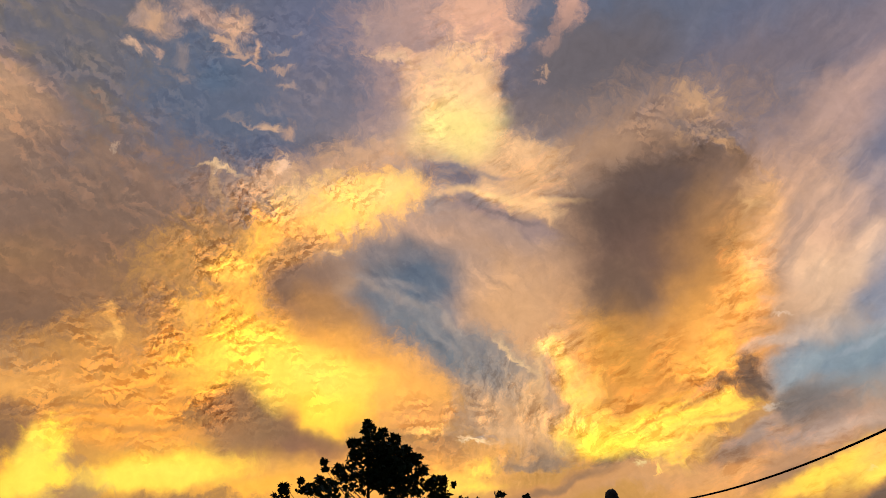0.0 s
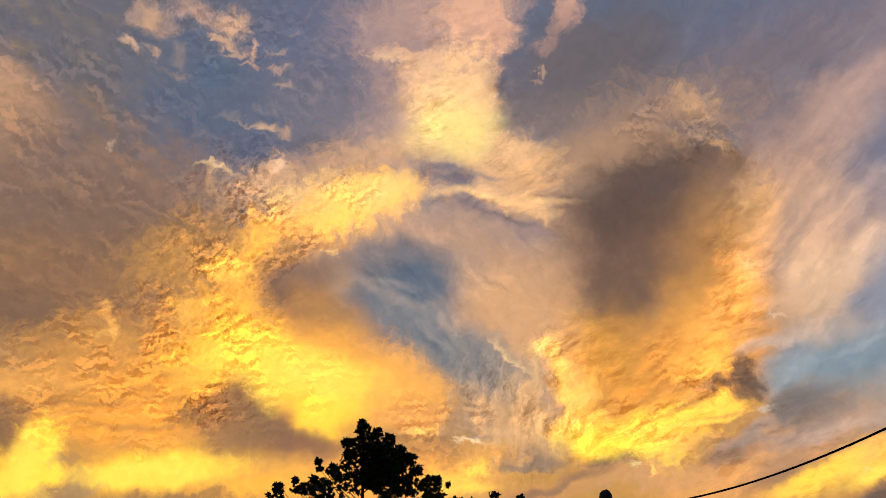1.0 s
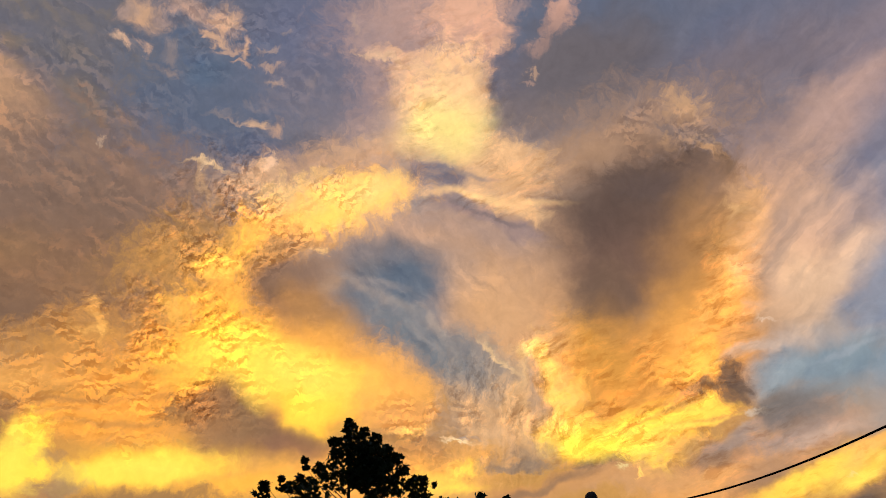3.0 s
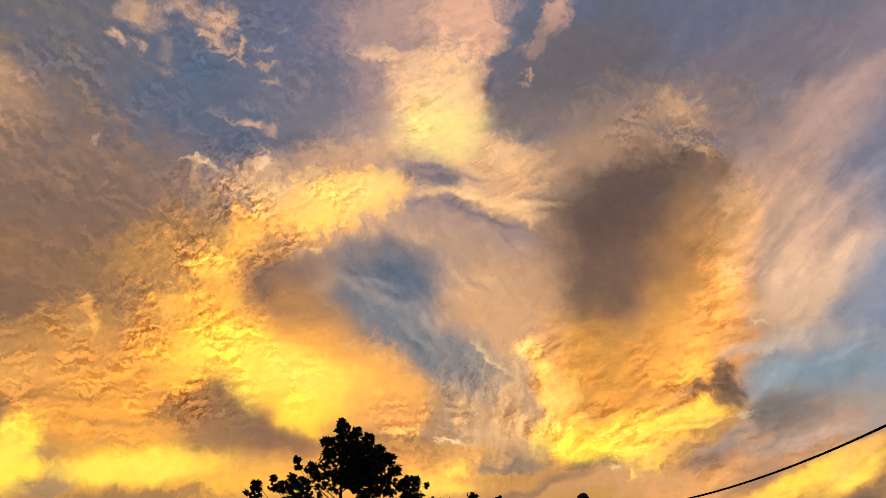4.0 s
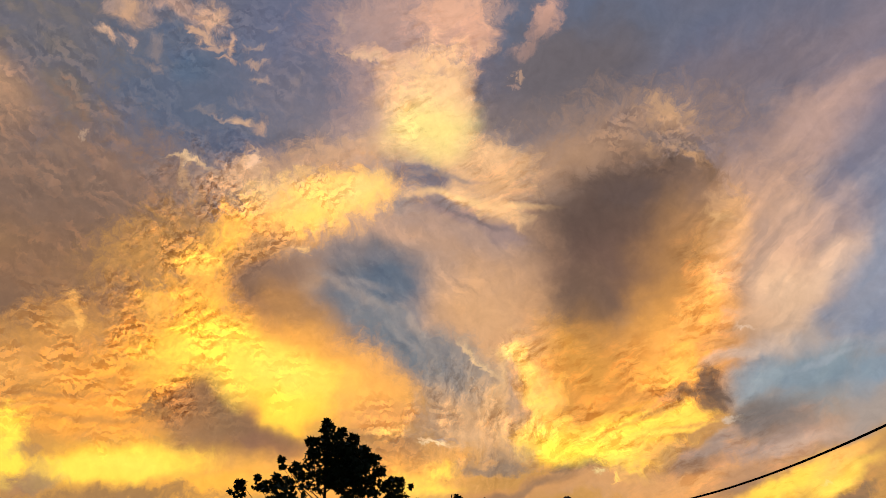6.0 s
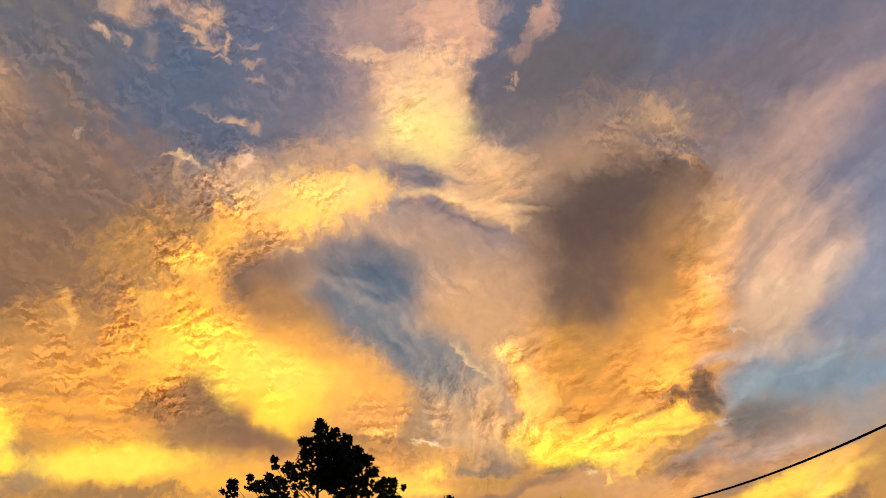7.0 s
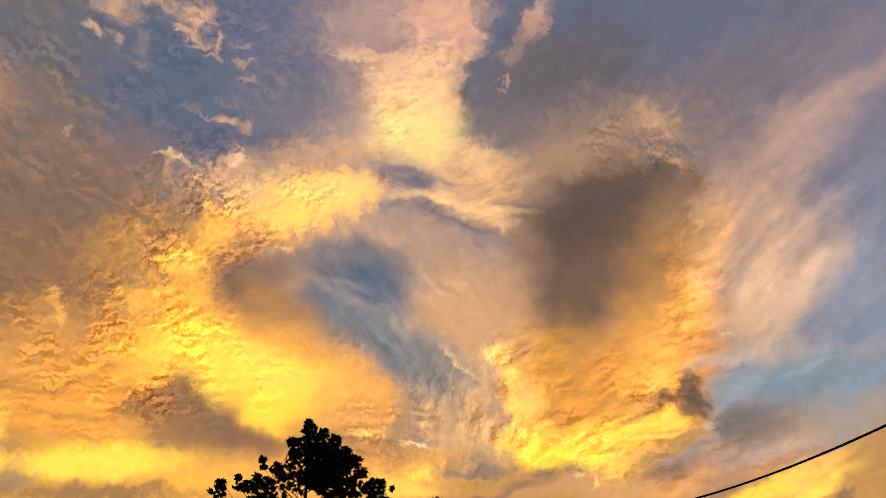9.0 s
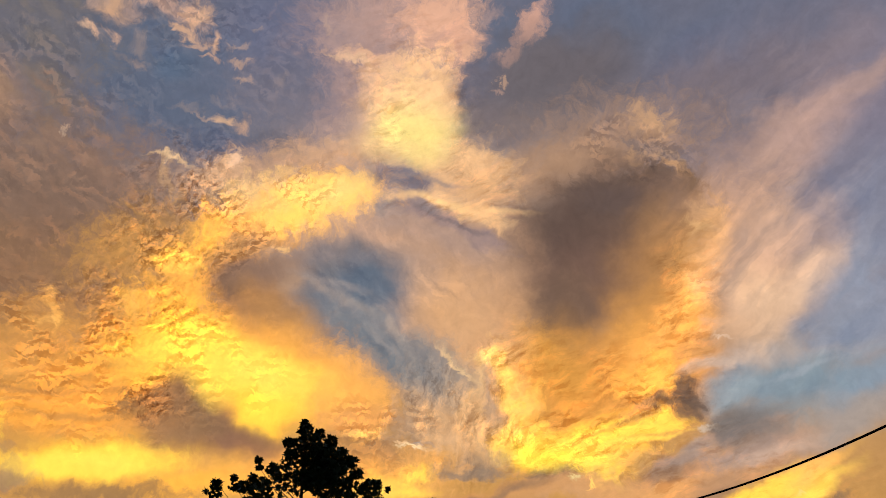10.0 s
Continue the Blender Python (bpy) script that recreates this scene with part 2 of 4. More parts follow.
clouds("cream column, more", [
    (0.69, 7.41, 1.76, 1.02, -3, "ffdf90", 0.9, 0.8, SOFT, 0.8),
    (-1.28, 8.51, 1.02, 0.88, -28, "e8b68f", 0.75, 0.7, WOOL, 1.8),
    (0.04, 6.37, 2.99, 0.75, 2, "ffd490", 0.85, 0.8, WOOL, 1.4),
    (3.94, 6.50, 2.71, 0.41, -8, "f6c48c", 0.85, 0.7, WOOL, 1.6),
    (0.91, 10.93, 0.81, 0.17, 2, "b8938a", 0.65, 0.7, WOOL, 1.6),
    (-1.68, 7.16, 1.69, 0.68, -18, "d8ae90", 0.7, 0.8, WOOL, 1.7),
    (-3.69, 12.73, 1.34, 0.87, -28, "a88e8a", 0.6, 0.8, WOOL, 1.8),
    (-4.71, 13.60, 0.33, 0.53, 12, "b89a8c", 0.6, 0.8, WOOL, 1.6),
    (1.68, 12.93, 1.35, 0.27, 22, "c89c8c", 0.6, 0.7, WOOL, 1.8),
])
clouds("cream column, more", [
    (4.00, 12.21, 0.61, 0.44, 2, "eab492", 0.85, 0.5, WOOL, 1.8),
    (3.52, 10.74, 0.57, 0.40, 32, "f0b890", 0.85, 0.5, WOOL, 1.9),
    (2.89, 9.49, 0.51, 0.44, 2, "f2bc90", 0.85, 0.5, WOOL, 1.9),
    (2.66, 8.14, 0.54, 0.34, 2, "f2bc90", 0.8, 0.5, WOOL, 1.9),
    (-2.80, 5.09, 2.37, 0.47, -10, "e2b48e", 0.75, 0.8, WOOL, 1.6),
    (-1.74, 3.60, 1.70, 0.61, 12, "dcb08c", 0.7, 0.8, WOOL, 1.6),
    (0.68, 7.51, 2.44, 1.56, 2, "ffe096", 0.85, 1, SOFT, 0.8),
    (-1.83, 6.41, 2.17, 0.81, -12, "ecbe96", 0.8, 0.9, WOOL, 1.6),
    (0.89, 8.59, 1.69, 2.51, 2, "ffce92", 0.8, 0.9, WOOL, 1.5),
])
clouds("cream column, more", [
    (-1.12, 7.68, 1.56, 1.49, -18, "f2c092", 0.75, 0.9, WOOL, 1.6),
    (-3.56, 7.93, 1.55, 2.23, -28, "a08886", 0.6, 0.9, WOOL, 1.6),
    (-3.84, 5.66, 2.23, 0.68, -12, "cda48a", 0.7, 0.9, WOOL, 1.6),
])
clouds("slate between the column and the brown cloud", [
    (6.05, 8.91, 2.76, 2.09, -13, "6a6570", 0.9, 0.55, WOOL, 1.5),
    (4.62, 10.97, 1.01, 1.41, -38, "666678", 0.85, 0.5, WOOL, 1.7),
    (5.53, 13.37, 1.00, 1.61, -33, "606a80", 0.85, 0.55, WOOL, 1.6),
    (10.48, 14.19, 3.46, 1.58, 2, "5c687f", 0.75, 0.9, SOFT, 0.65),
    (9.84, 10.50, 4.98, 2.82, 2, "6e666a", 0.9, 0.8, SOFT, 0.8),
    (7.28, 7.70, 3.70, 1.41, -6, "82726e", 0.7, 0.8, SOFT, 0.9),
    (7.61, 13.81, 1.53, 0.70, 57, "d8a58f", 0.88, 0.55, WOOL, 1.5),
    (6.25, 12.27, 0.80, 0.37, 22, "c49a8a", 0.75, 0.6, WOOL, 1.9),
    (6.09, 10.58, 0.30, 0.44, 2, "e8b894", 0.95, 0.45, WOOL, 1.1),
])
clouds("slate between the column and the brown cloud, more", [
    (5.64, 9.90, 0.27, 0.17, -28, "c09a8a", 0.7, 0.6, WOOL, 1.2),
    (5.14, 14.50, 0.67, 0.33, 22, "b0938c", 0.6, 0.7, WOOL, 1.6),
    (16.45, 11.71, 0.35, 0.51, 22, "8a7c82", 0.55, 0.8, WOOL, 1.6),
    (18.58, 12.24, 0.57, 0.28, -18, "8a7c82", 0.5, 0.8, WOOL, 1.6),
    (17.67, 10.54, 0.38, 0.32, 2, "8e7c7c", 0.5, 0.8, WOOL, 1.6),
    (11.12, 11.51, 3.96, 2.18, 2, "655d62", 0.65, 0.9, SOFT, 0.8),
])
clouds("mauve veil in the upper corner", [
    (17.93, 12.51, 4.12, 2.22, 20, "626e89", .65, 0.80, SOFT, 1.04),
    (17.03, 11.25, 1.92, 1.28, 30, "79727e", .6, 0.80, WOOL, 1.52),
    (21.93, 12.36, 4.95, 2.78, 25, "7e7580", .7, 0.80, SOFT, 0.78),
    (25.07, 13.46, 3.01, 1.20, 30, "938286", .6, 0.80, SOFT, 0.78),
    (24.12, 9.41, 3.38, 1.23, 35, "c69e8a", .75, 0.80, STREAK, 1.44),
    (20.89, 6.27, 3.80, 1.90, 40, "ae8e81", .85, 0.80, STREAK, 1.44),
    (18.35, 8.94, 1.92, 1.92, 30, "6f6a74", .75, 0.70, SOFT, 1.04),
    (19.69, 4.00, 1.92, 1.92, 50, "c79d84", .8, 0.80, WOOL, 1.52),
    (24.55, 3.93, 1.86, 2.79, -30, "7f8094", .75, 0.70, STREAK, 1.62),
])
clouds("mauve veil in the upper corner, more", [
    (22.68, 7.85, 1.87, 0.94, 40, "c29e89", .6, 0.80, WOOL, 1.90),
    (27.86, 9.89, 3.28, 4.47, 0, "817988", .9, 0.80, SOFT, 0.78),
    (27.20, 12.11, 2.08, 0.65, 35, "b6968a", .6, 0.90, STREAK, 1.44),
    (28.04, 3.55, 3.02, 3.92, 0, "828496", .9, 0.80, SOFT, 0.78),
    (9.26, 11.10, 3.63, 2.48, -10, "6b6469", .7, 0.90, SOFT, 0.78),
    (3.94, 5.74, 2.37, 0.74, -6, "ffc991", .85, 0.90, WOOL, 1.14),
    (1.83, 8.34, 1.15, 1.69, 10, "ffcb95", .8, 0.90, WOOL, 1.33),
    (18.91, 10.94, 4.72, 2.52, 22, "776a6f", 0.6, 0.9, SOFT, 0.8),
    (18.18, 7.00, 2.23, 1.59, 42, "857478", 0.5, 0.9, SOFT, 0.8),
    (23.96, 9.02, 2.86, 1.39, 40, "bd9b90", 0.8, 0.9, SOFT, 0.9),
    (25.99, 7.57, 1.18, 1.48, 40, "8f8690", 0.4, 0.9, SOFT, 0.9),
])
clouds("beige mottled cloud above the brown one", [
    (12.93, 7.57, 4.94, 2.31, 10, "9b7f70", .9, 0.60, WOOL, 1.71),
    (15.02, 8.69, 1.24, 0.91, 0, "cfa27b", .8, 0.60, WOOL, 1.71),
    (11.63, 6.42, 3.98, 1.49, 15, "a2816b", .8, 0.70, WOOL, 1.52),
    (8.66, 4.77, 3.69, 1.51, 20, "b48d6f", .75, 0.70, SOFT, 1.04),
    (15.53, 6.70, 1.79, 0.91, -25, "af8d73", .8, 0.54, CELL, 2.40),
    (14.88, 7.21, 1.47, 0.92, 0, "76696a", .6, 0.45, CELL, 2.88),
    (16.67, 5.76, 0.72, 0.29, -25, "e0ab7d", .95, 0.50, WOOL, 1.52),
    (13.92, 6.56, 0.99, 0.39, 0, "bf9674", .8, 0.45, CELL, 1.92),
])
clouds("heart-shaped brown cloud", [
    (9.34, 1.39, 4.03, 2.35, 10, "7b6557", .85, 0.70, SOFT, 0.65),
    (12.66, 1.38, 5.49, 3.49, 15, "6b544a", .96, 0.45, SOFT, 0.65),
    (14.27, 4.39, 3.62, 1.38, 8, "6b574d", .96, 0.40, WOOL, 1.33),
    (15.89, 3.71, 2.29, 1.96, -20, "705a4e", .9, 0.50, WOOL, 0.95),
    (11.34, -0.98, 4.68, 2.67, 30, "73584e", .95, 0.50, SOFT, 0.65),
    (10.50, -3.01, 2.34, 2.01, 10, "79604f", .85, 0.70, SOFT, 0.65),
    (16.23, 0.03, 2.29, 3.60, -25, "8d6b4e", .75, 0.80, SOFT, 0.78),
    (15.90, -3.31, 3.27, 1.47, 45, "d69753", .75, 0.90, SOFT, 0.78),
    (15.75, 1.37, 2.30, 2.46, -20, "8e6c53", .6, 1.00, SOFT, 0.78),
])
clouds("heart-shaped brown cloud, more", [
    (17.35, 0.70, 1.50, 2.77, -18, "bf8c54", .7, 1.00, SOFT, 0.78),
    (16.91, 4.03, 1.17, 0.85, -20, "7f7072", .6, 0.90, SOFT, 0.91),
    (18.28, 3.19, 0.78, 0.71, 30, "d6a67d", .6, 0.90, WOOL, 1.33),
    (19.15, 0.36, 0.84, 1.93, -20, "f8bb68", .75, 0.90, SOFT, 0.78),
    (11.35, 2.31, 3.83, 2.40, 24, "5c4b45", 0.7, 0.9, SOFT, 0.7),
    (13.76, 4.23, 2.63, 0.85, 7, "63524e", 0.6, 0.7, WOOL, 1.4),
])
clouds("amber skirt below it", [
    (13.91, -6.99, 5.42, 2.63, 15, "ffad4f", .92, 0.80, SOFT, 0.78),
    (8.98, -6.38, 2.34, 1.67, -20, "ffb256", .8, 0.80, SOFT, 0.91),
    (12.27, -7.68, 3.63, 1.65, 0, "f2a148", .6, 0.80, WOOL, 1.33),
    (7.32, -4.71, 1.52, 2.02, 0, "eaaf6b", .7, 0.80, SOFT, 0.91),
    (17.82, -0.96, 1.30, 3.57, -15, "ffc16b", .8, 0.70, WOOL, 1.52),
    (18.77, 1.36, 0.84, 2.58, -8, "e9af74", .75, 0.70, WOOL, 1.71),
    (16.85, -3.63, 2.61, 1.47, 45, "fdb55a", .8, 0.70, STREAK, 1.44),
    (6.81, -5.89, 1.21, 0.81, -30, "ffd26b", .9, 0.50, WOOL, 1.71),
    (7.57, -7.73, 0.67, 2.08, 15, "ffd160", .9, 0.50, WOOL, 1.71),
])
clouds("amber skirt below it, more", [
    (8.79, -8.72, 0.87, 1.33, 0, "ffc256", .8, 0.50, WOOL, 1.71),
    (15.54, -6.30, 1.96, 0.98, 25, "ffc556", .8, 0.60, WOOL, 1.71),
    (13.89, -8.32, 2.62, 0.59, 25, "d69650", .6, 0.70, STREAK, 1.44),
    (13.21, -9.98, 4.25, 1.05, 18, "ffce51", .85, 0.60, STREAK, 1.44),
    (11.56, -10.99, 3.61, 1.25, 5, "ffd748", .93, 0.60, SOFT, 1.04),
    (10.25, -11.18, 2.63, 1.05, -10, "ffe74d", .9, 0.70, SOFT, 0.91),
    (9.58, -11.29, 2.18, 0.73, -10, "ffe960", .95, 0.60, SOFT, 0.65),
    (15.48, -9.70, 2.33, 0.36, 22, "ffe95b", .9, 0.50, STREAK, 1.44),
    (12.68, -12.15, 1.95, 0.59, -10, "ffe959", .9, 0.50, WOOL, 1.52),
])
clouds("amber skirt below it, more", [
    (14.64, -11.25, 1.94, 0.84, 10, "ffd556", .9, 0.50, WOOL, 1.71),
    (16.77, -9.08, 1.29, 0.39, 15, "ffe059", .9, 0.50, WOOL, 1.52),
    (13.88, -9.14, 1.96, 0.26, 18, "eba551", .7, 0.60, STREAK, 1.26),
    (15.14, -10.59, 1.94, 0.23, 20, "e9a24b", .6, 0.60, STREAK, 1.26),
])
clouds("glowing ridges and the notch below", [
    (5.90, -6.34, 1.15, 0.27, -32, "ffe064", .9, 0.80, WOOL, 1.14),
    (7.40, -7.23, 0.23, 1.34, 12, "ffe360", .9, 0.80, WOOL, 1.14),
    (7.83, -8.47, 0.30, 0.67, 20, "ffdf5d", .85, 0.80, WOOL, 1.14),
    (8.70, -8.12, 1.27, 0.33, 32, "ffd259", .85, 0.80, WOOL, 1.33),
    (9.90, -7.54, 0.40, 0.93, -10, "d78e47", .7, 0.90, WOOL, 1.14),
    (8.44, -10.12, 1.13, 0.27, 20, "ffe562", .85, 0.80, WOOL, 1.33),
    (7.09, -11.23, 0.53, 0.46, 0, "ffe96b", .85, 0.70, WOOL, 1.71),
    (10.58, -11.08, 2.56, 0.92, -4, "ffe964", .95, 0.80, SOFT, 0.52),
    (8.60, -10.88, 1.65, 0.73, 10, "ffe95d", .85, 0.90, WOOL, 0.95),
])
clouds("glowing ridges and the notch below, more", [
    (12.20, -11.80, 1.96, 0.52, -6, "ffe962", .85, 0.90, WOOL, 0.95),
    (13.38, -9.74, 2.61, 0.23, 24, "ffe95d", .9, 0.80, STREAK, 1.08),
    (15.62, -10.32, 2.13, 0.19, 20, "ffe960", .85, 0.80, STREAK, 1.08),
    (14.91, -9.09, 1.69, 0.20, 30, "d6944d", .75, 0.80, STREAK, 1.08),
    (12.23, -10.39, 1.64, 0.13, 12, "fdaf4b", .7, 0.80, STREAK, 1.08),
    (15.83, -8.28, 1.62, 0.39, 30, "b4835c", .7, 0.80, WOOL, 1.52),
    (16.18, -6.62, 0.98, 0.85, 10, "ffd55d", .8, 0.80, WOOL, 1.52),
    (10.94, -12.58, 0.85, 0.49, 0, "8e7262", .9, 0.70, WOOL, 1.14),
    (10.70, -13.23, 1.63, 0.42, 0, "ab8670", .8, 0.80, WOOL, 1.14),
])
clouds("glowing ridges and the notch below, more", [
    (12.00, -13.33, 1.30, 0.32, -20, "b8926d", .7, 0.80, WOOL, 1.33),
])
clouds("foot of the brown cloud", [
    (10.51, -2.97, 2.21, 2.34, 7, "735b4d", 0.8, 0.9, SOFT, 0.8),
    (10.72, -4.99, 2.34, 1.67, 12, "a67848", 0.6, 0.9, SOFT, 0.8),
    (12.93, -0.52, 3.14, 2.31, 37, "7d6050", 0.5, 0.9, SOFT, 0.8),
    (15.87, 0.25, 1.88, 3.57, -28, "b98450", 0.75, 0.9, SOFT, 0.9),
    (14.01, -3.85, 3.12, 1.38, 42, "dd9a4e", 0.7, 0.9, SOFT, 0.9),
    (6.94, -1.74, 1.49, 2.23, -8, "c0926c", 0.6, 0.9, SOFT, 0.9),
    (15.02, -5.15, 2.15, 1.11, 32, "f6b054", 0.6, 0.9, WOOL, 1.4),
    (12.09, -6.61, 2.32, 1.13, 2, "d8944a", 0.55, 0.9, WOOL, 1.4),
    (8.72, -5.07, 1.21, 1.34, 22, "f2b04e", 0.6, 0.9, WOOL, 1.5),
])
clouds("foot of the brown cloud, more", [
    (16.75, 2.97, 1.61, 1.42, -23, "a27a58", 0.55, 0.9, SOFT, 0.9),
    (18.33, 3.61, 0.77, 0.57, -18, "d6a67c", 0.55, 0.9, WOOL, 1.7),
    (18.20, 2.74, 0.64, 0.26, -23, "e8b67e", 0.55, 0.8, WOOL, 1.9),
    (18.78, -0.32, 0.70, 1.27, -20, "ffc878", 0.7, 0.8, WOOL, 1.8),
    (17.09, -3.06, 1.93, 0.52, 44, "ffc264", 0.7, 0.8, WOOL, 1.6),
])
clouds("pink-white cirrus, blue beyond", [
    (26.02, -0.07, 1.63, 3.26, -28, "9094a4", 0.85, 0.8, SOFT, 0.9),
    (22.94, -4.13, 2.45, 1.04, 12, "b0a6a2", 0.85, 0.8, SOFT, 0.8),
    (26.42, -7.19, 2.06, 1.47, 12, "96999e", 0.9, 0.8, SOFT, 0.8),
    (22.20, 0.79, 2.16, 3.70, -30, "dcb092", 0.8, 0.9, SOFT, 0.9),
    (20.92, 2.08, 1.50, 2.50, -26, "cda388", 0.7, 0.9, WOOL, 1.2),
    (23.85, -0.80, 1.03, 2.43, -34, "f0c6a2", 0.75, 0.9, SOFT, 1),
    (24.65, 0.87, 0.54, 1.81, -34, "e2baa0", 0.3, 0.9, STREAK, 1.1),
    (21.82, -2.20, 1.49, 2.05, -28, "e4bb98", 0.75, 0.9, SOFT, 1),
    (20.44, -3.25, 1.25, 0.82, 2, "dcb08c", 0.7, 0.8, WOOL, 1.5),
])
clouds("pink-white cirrus, blue beyond, more", [
    (22.61, 2.45, 1.23, 1.54, -28, "cfa890", 0.5, 0.9, SOFT, 1),
    (26.38, -2.82, 1.77, 1.48, 2, "848a98", 0.8, 0.8, SOFT, 0.9),
    (27.97, -1.62, 2.32, 2.61, 2, "8d94a6", 0.85, 0.8, SOFT, 0.8),
    (25.06, -4.35, 3.00, 0.48, 14, "b2a6a4", 0.6, 0.9, STREAK, 1.2),
    (28.02, -5.49, 3.19, 1.51, 12, "8596a6", 0.9, 0.8, SOFT, 0.8),
    (23.27, -6.08, 3.66, 1.34, 16, "84949f", 0.95, 0.65, SOFT, 0.8),
    (20.49, -6.72, 1.63, 1.31, 32, "8f9ca6", 0.8, 0.7, SOFT, 0.9),
    (22.66, -7.90, 2.91, 1.04, 27, "7f8e9a", 0.8, 0.7, SOFT, 0.8),
    (19.84, -5.00, 1.76, 0.32, 17, "d8bca8", 0.7, 0.7, STREAK, 1.4),
])
clouds("pink-white cirrus, blue beyond, more", [
    (24.47, -5.20, 1.69, 0.18, 18, "a2a8b0", 0.5, 0.8, STREAK, 1.3),
    (20.88, -8.76, 1.25, 0.93, 27, "7a6c62", 0.85, 0.6, SOFT, 1.1),
    (22.05, -9.89, 1.29, 0.68, 27, "867468", 0.7, 0.7, SOFT, 1),
    (23.73, -8.16, 1.82, 0.91, 24, "95928f", 0.6, 0.8, SOFT, 1),
    (17.90, -7.08, 0.86, 1.02, -10, "6a564b", 0.88, 0.7, WOOL, 1.6),
    (18.45, -7.98, 0.76, 0.70, 22, "62524b", 0.75, 0.7, WOOL, 1.5),
    (17.01, -8.05, 0.84, 0.51, 12, "7a5e48", 0.8, 0.6, WOOL, 1.6),
    (18.93, -9.10, 0.57, 0.19, 12, "d6c0aa", 0.7, 0.6, WOOL, 1.6),
    (18.62, -10.42, 1.27, 0.28, 32, "a8a5a2", 0.6, 0.7, STREAK, 1.4),
])
clouds("pink-white cirrus, blue beyond, more", [
    (24.48, -9.57, 2.70, 0.78, 30, "b89a88", 0.8, 0.8, SOFT, 0.8),
    (26.86, -8.28, 2.64, 0.82, 27, "a8998f", 0.85, 0.8, SOFT, 0.8),
    (20.07, -4.00, 0.44, 0.09, -16, "f0ceb0", 0.5, 0.9, WOOL, 1.4),
])
clouds("low right: beige, shadowed and gold", [
    (19.51, -11.75, 4.72, 1.57, 25, "cc9976", .9, 0.70, STREAK, 1.26),
    (21.08, -10.73, 2.50, 0.75, 28, "a29088", .7, 0.70, STREAK, 1.26),
    (16.64, -13.45, 4.13, 1.27, 15, "eead64", .8, 0.80, WOOL, 1.33),
    (16.38, -11.85, 1.60, 0.77, 0, "9e7a61", .7, 0.70, SOFT, 1.04),
    (23.68, -11.78, 3.06, 0.46, 33, "ffe059", .95, 0.90, SOFT, 0.65),
    (21.28, -13.33, 2.17, 0.46, 32, "ffe056", .95, 0.90, SOFT, 0.65),
    (25.40, -10.72, 1.82, 0.42, 35, "ffc36b", .7, 0.70, SOFT, 0.65),
    (20.06, -13.32, 2.18, 0.31, 30, "856752", .7, 0.70, STREAK, 1.26),
    (21.44, -8.95, 1.44, 0.94, 20, "7a726f", .85, 0.80, SOFT, 1.04),
])
clouds("low right: beige, shadowed and gold, more", [
    (18.45, -10.98, 1.91, 0.44, 30, "9c8c85", .7, 0.80, STREAK, 1.44),
    (23.21, -10.18, 2.16, 0.31, 30, "d6b49d", .5, 0.80, STREAK, 1.44),
    (16.99, -12.32, 1.91, 0.38, 15, "9b785d", .6, 0.80, STREAK, 1.62),
    (24.83, -13.66, 1.81, 0.66, 28, "6f5d54", .95, 0.50, SOFT, 0.78),
    (24.65, -12.55, 0.49, 0.12, 15, "fff0b0", .45, 0.9, WOOL, 1.71),
    (25.06, -11.91, 2.26, 0.42, 33, "ffe860", 0.95, 0.8, SOFT, 0.6),
    (26.07, -13.00, 1.00, 0.29, 22, "8a6e56", 0.8, 0.8, WOOL, 1.2),
])
clouds("bright arc of gold", [
    (-6.24, 4.78, 5.74, 1.35, 12, "d3a47c", .7, 0.70, WOOL, 1.52),
    (3.94, 5.13, 3.05, 1.69, -10, "e9b786", .85, 0.70, WOOL, 1.52),
    (4.28, 3.09, 2.38, 0.54, -18, "f8c78f", .9, 0.60, STREAK, 1.44),
    (5.30, 4.45, 1.69, 1.01, 0, "e4af7b", .8, 0.70, STREAK, 1.44),
    (-7.93, 1.39, 5.57, 1.69, 25, "efad5a", .9, 0.60, WOOL, 1.52),
    (-4.90, 2.69, 3.05, 1.15, 14, "ffe97d", .95, 0.50, WOOL, 1.14),
    (-3.54, 3.37, 1.70, 0.68, 25, "ffd882", .85, 0.60, SOFT, 0.78),
    (-10.26, 4.09, 1.34, 1.00, -10, "d7ab86", .8, 0.60, WOOL, 1.90),
    (-9.93, 4.76, 0.47, 0.47, 0, "f6c6a0", .85, 0.50, WOOL, 1.52),
])
clouds("bright arc of gold, more", [
    (-7.59, 3.09, 2.70, 1.01, 15, "ffcf86", .85, 0.60, WOOL, 1.52),
    (-11.60, 0.03, 2.34, 1.14, 40, "ffca56", .93, 0.50, WOOL, 1.71),
    (-12.26, -2.32, 2.33, 1.86, 60, "ffbf52", .9, 0.50, WOOL, 1.90),
    (-9.61, -0.64, 1.68, 0.67, 15, "c59056", .8, 0.50, WOOL, 1.90),
    (-10.77, -3.00, 0.87, 1.67, -20, "f6b152", .7, 0.54, CELL, 2.24),
    (-13.90, 0.71, 2.32, 1.65, 20, "b18454", .75, 0.60, WOOL, 2.28),
    (-15.20, -1.31, 2.63, 1.97, 0, "cb9350", .7, 0.70, WOOL, 2.28),
    (-12.26, -1.15, 1.67, 0.87, 20, "ffd45f", .8, 0.45, CELL, 1.92),
])
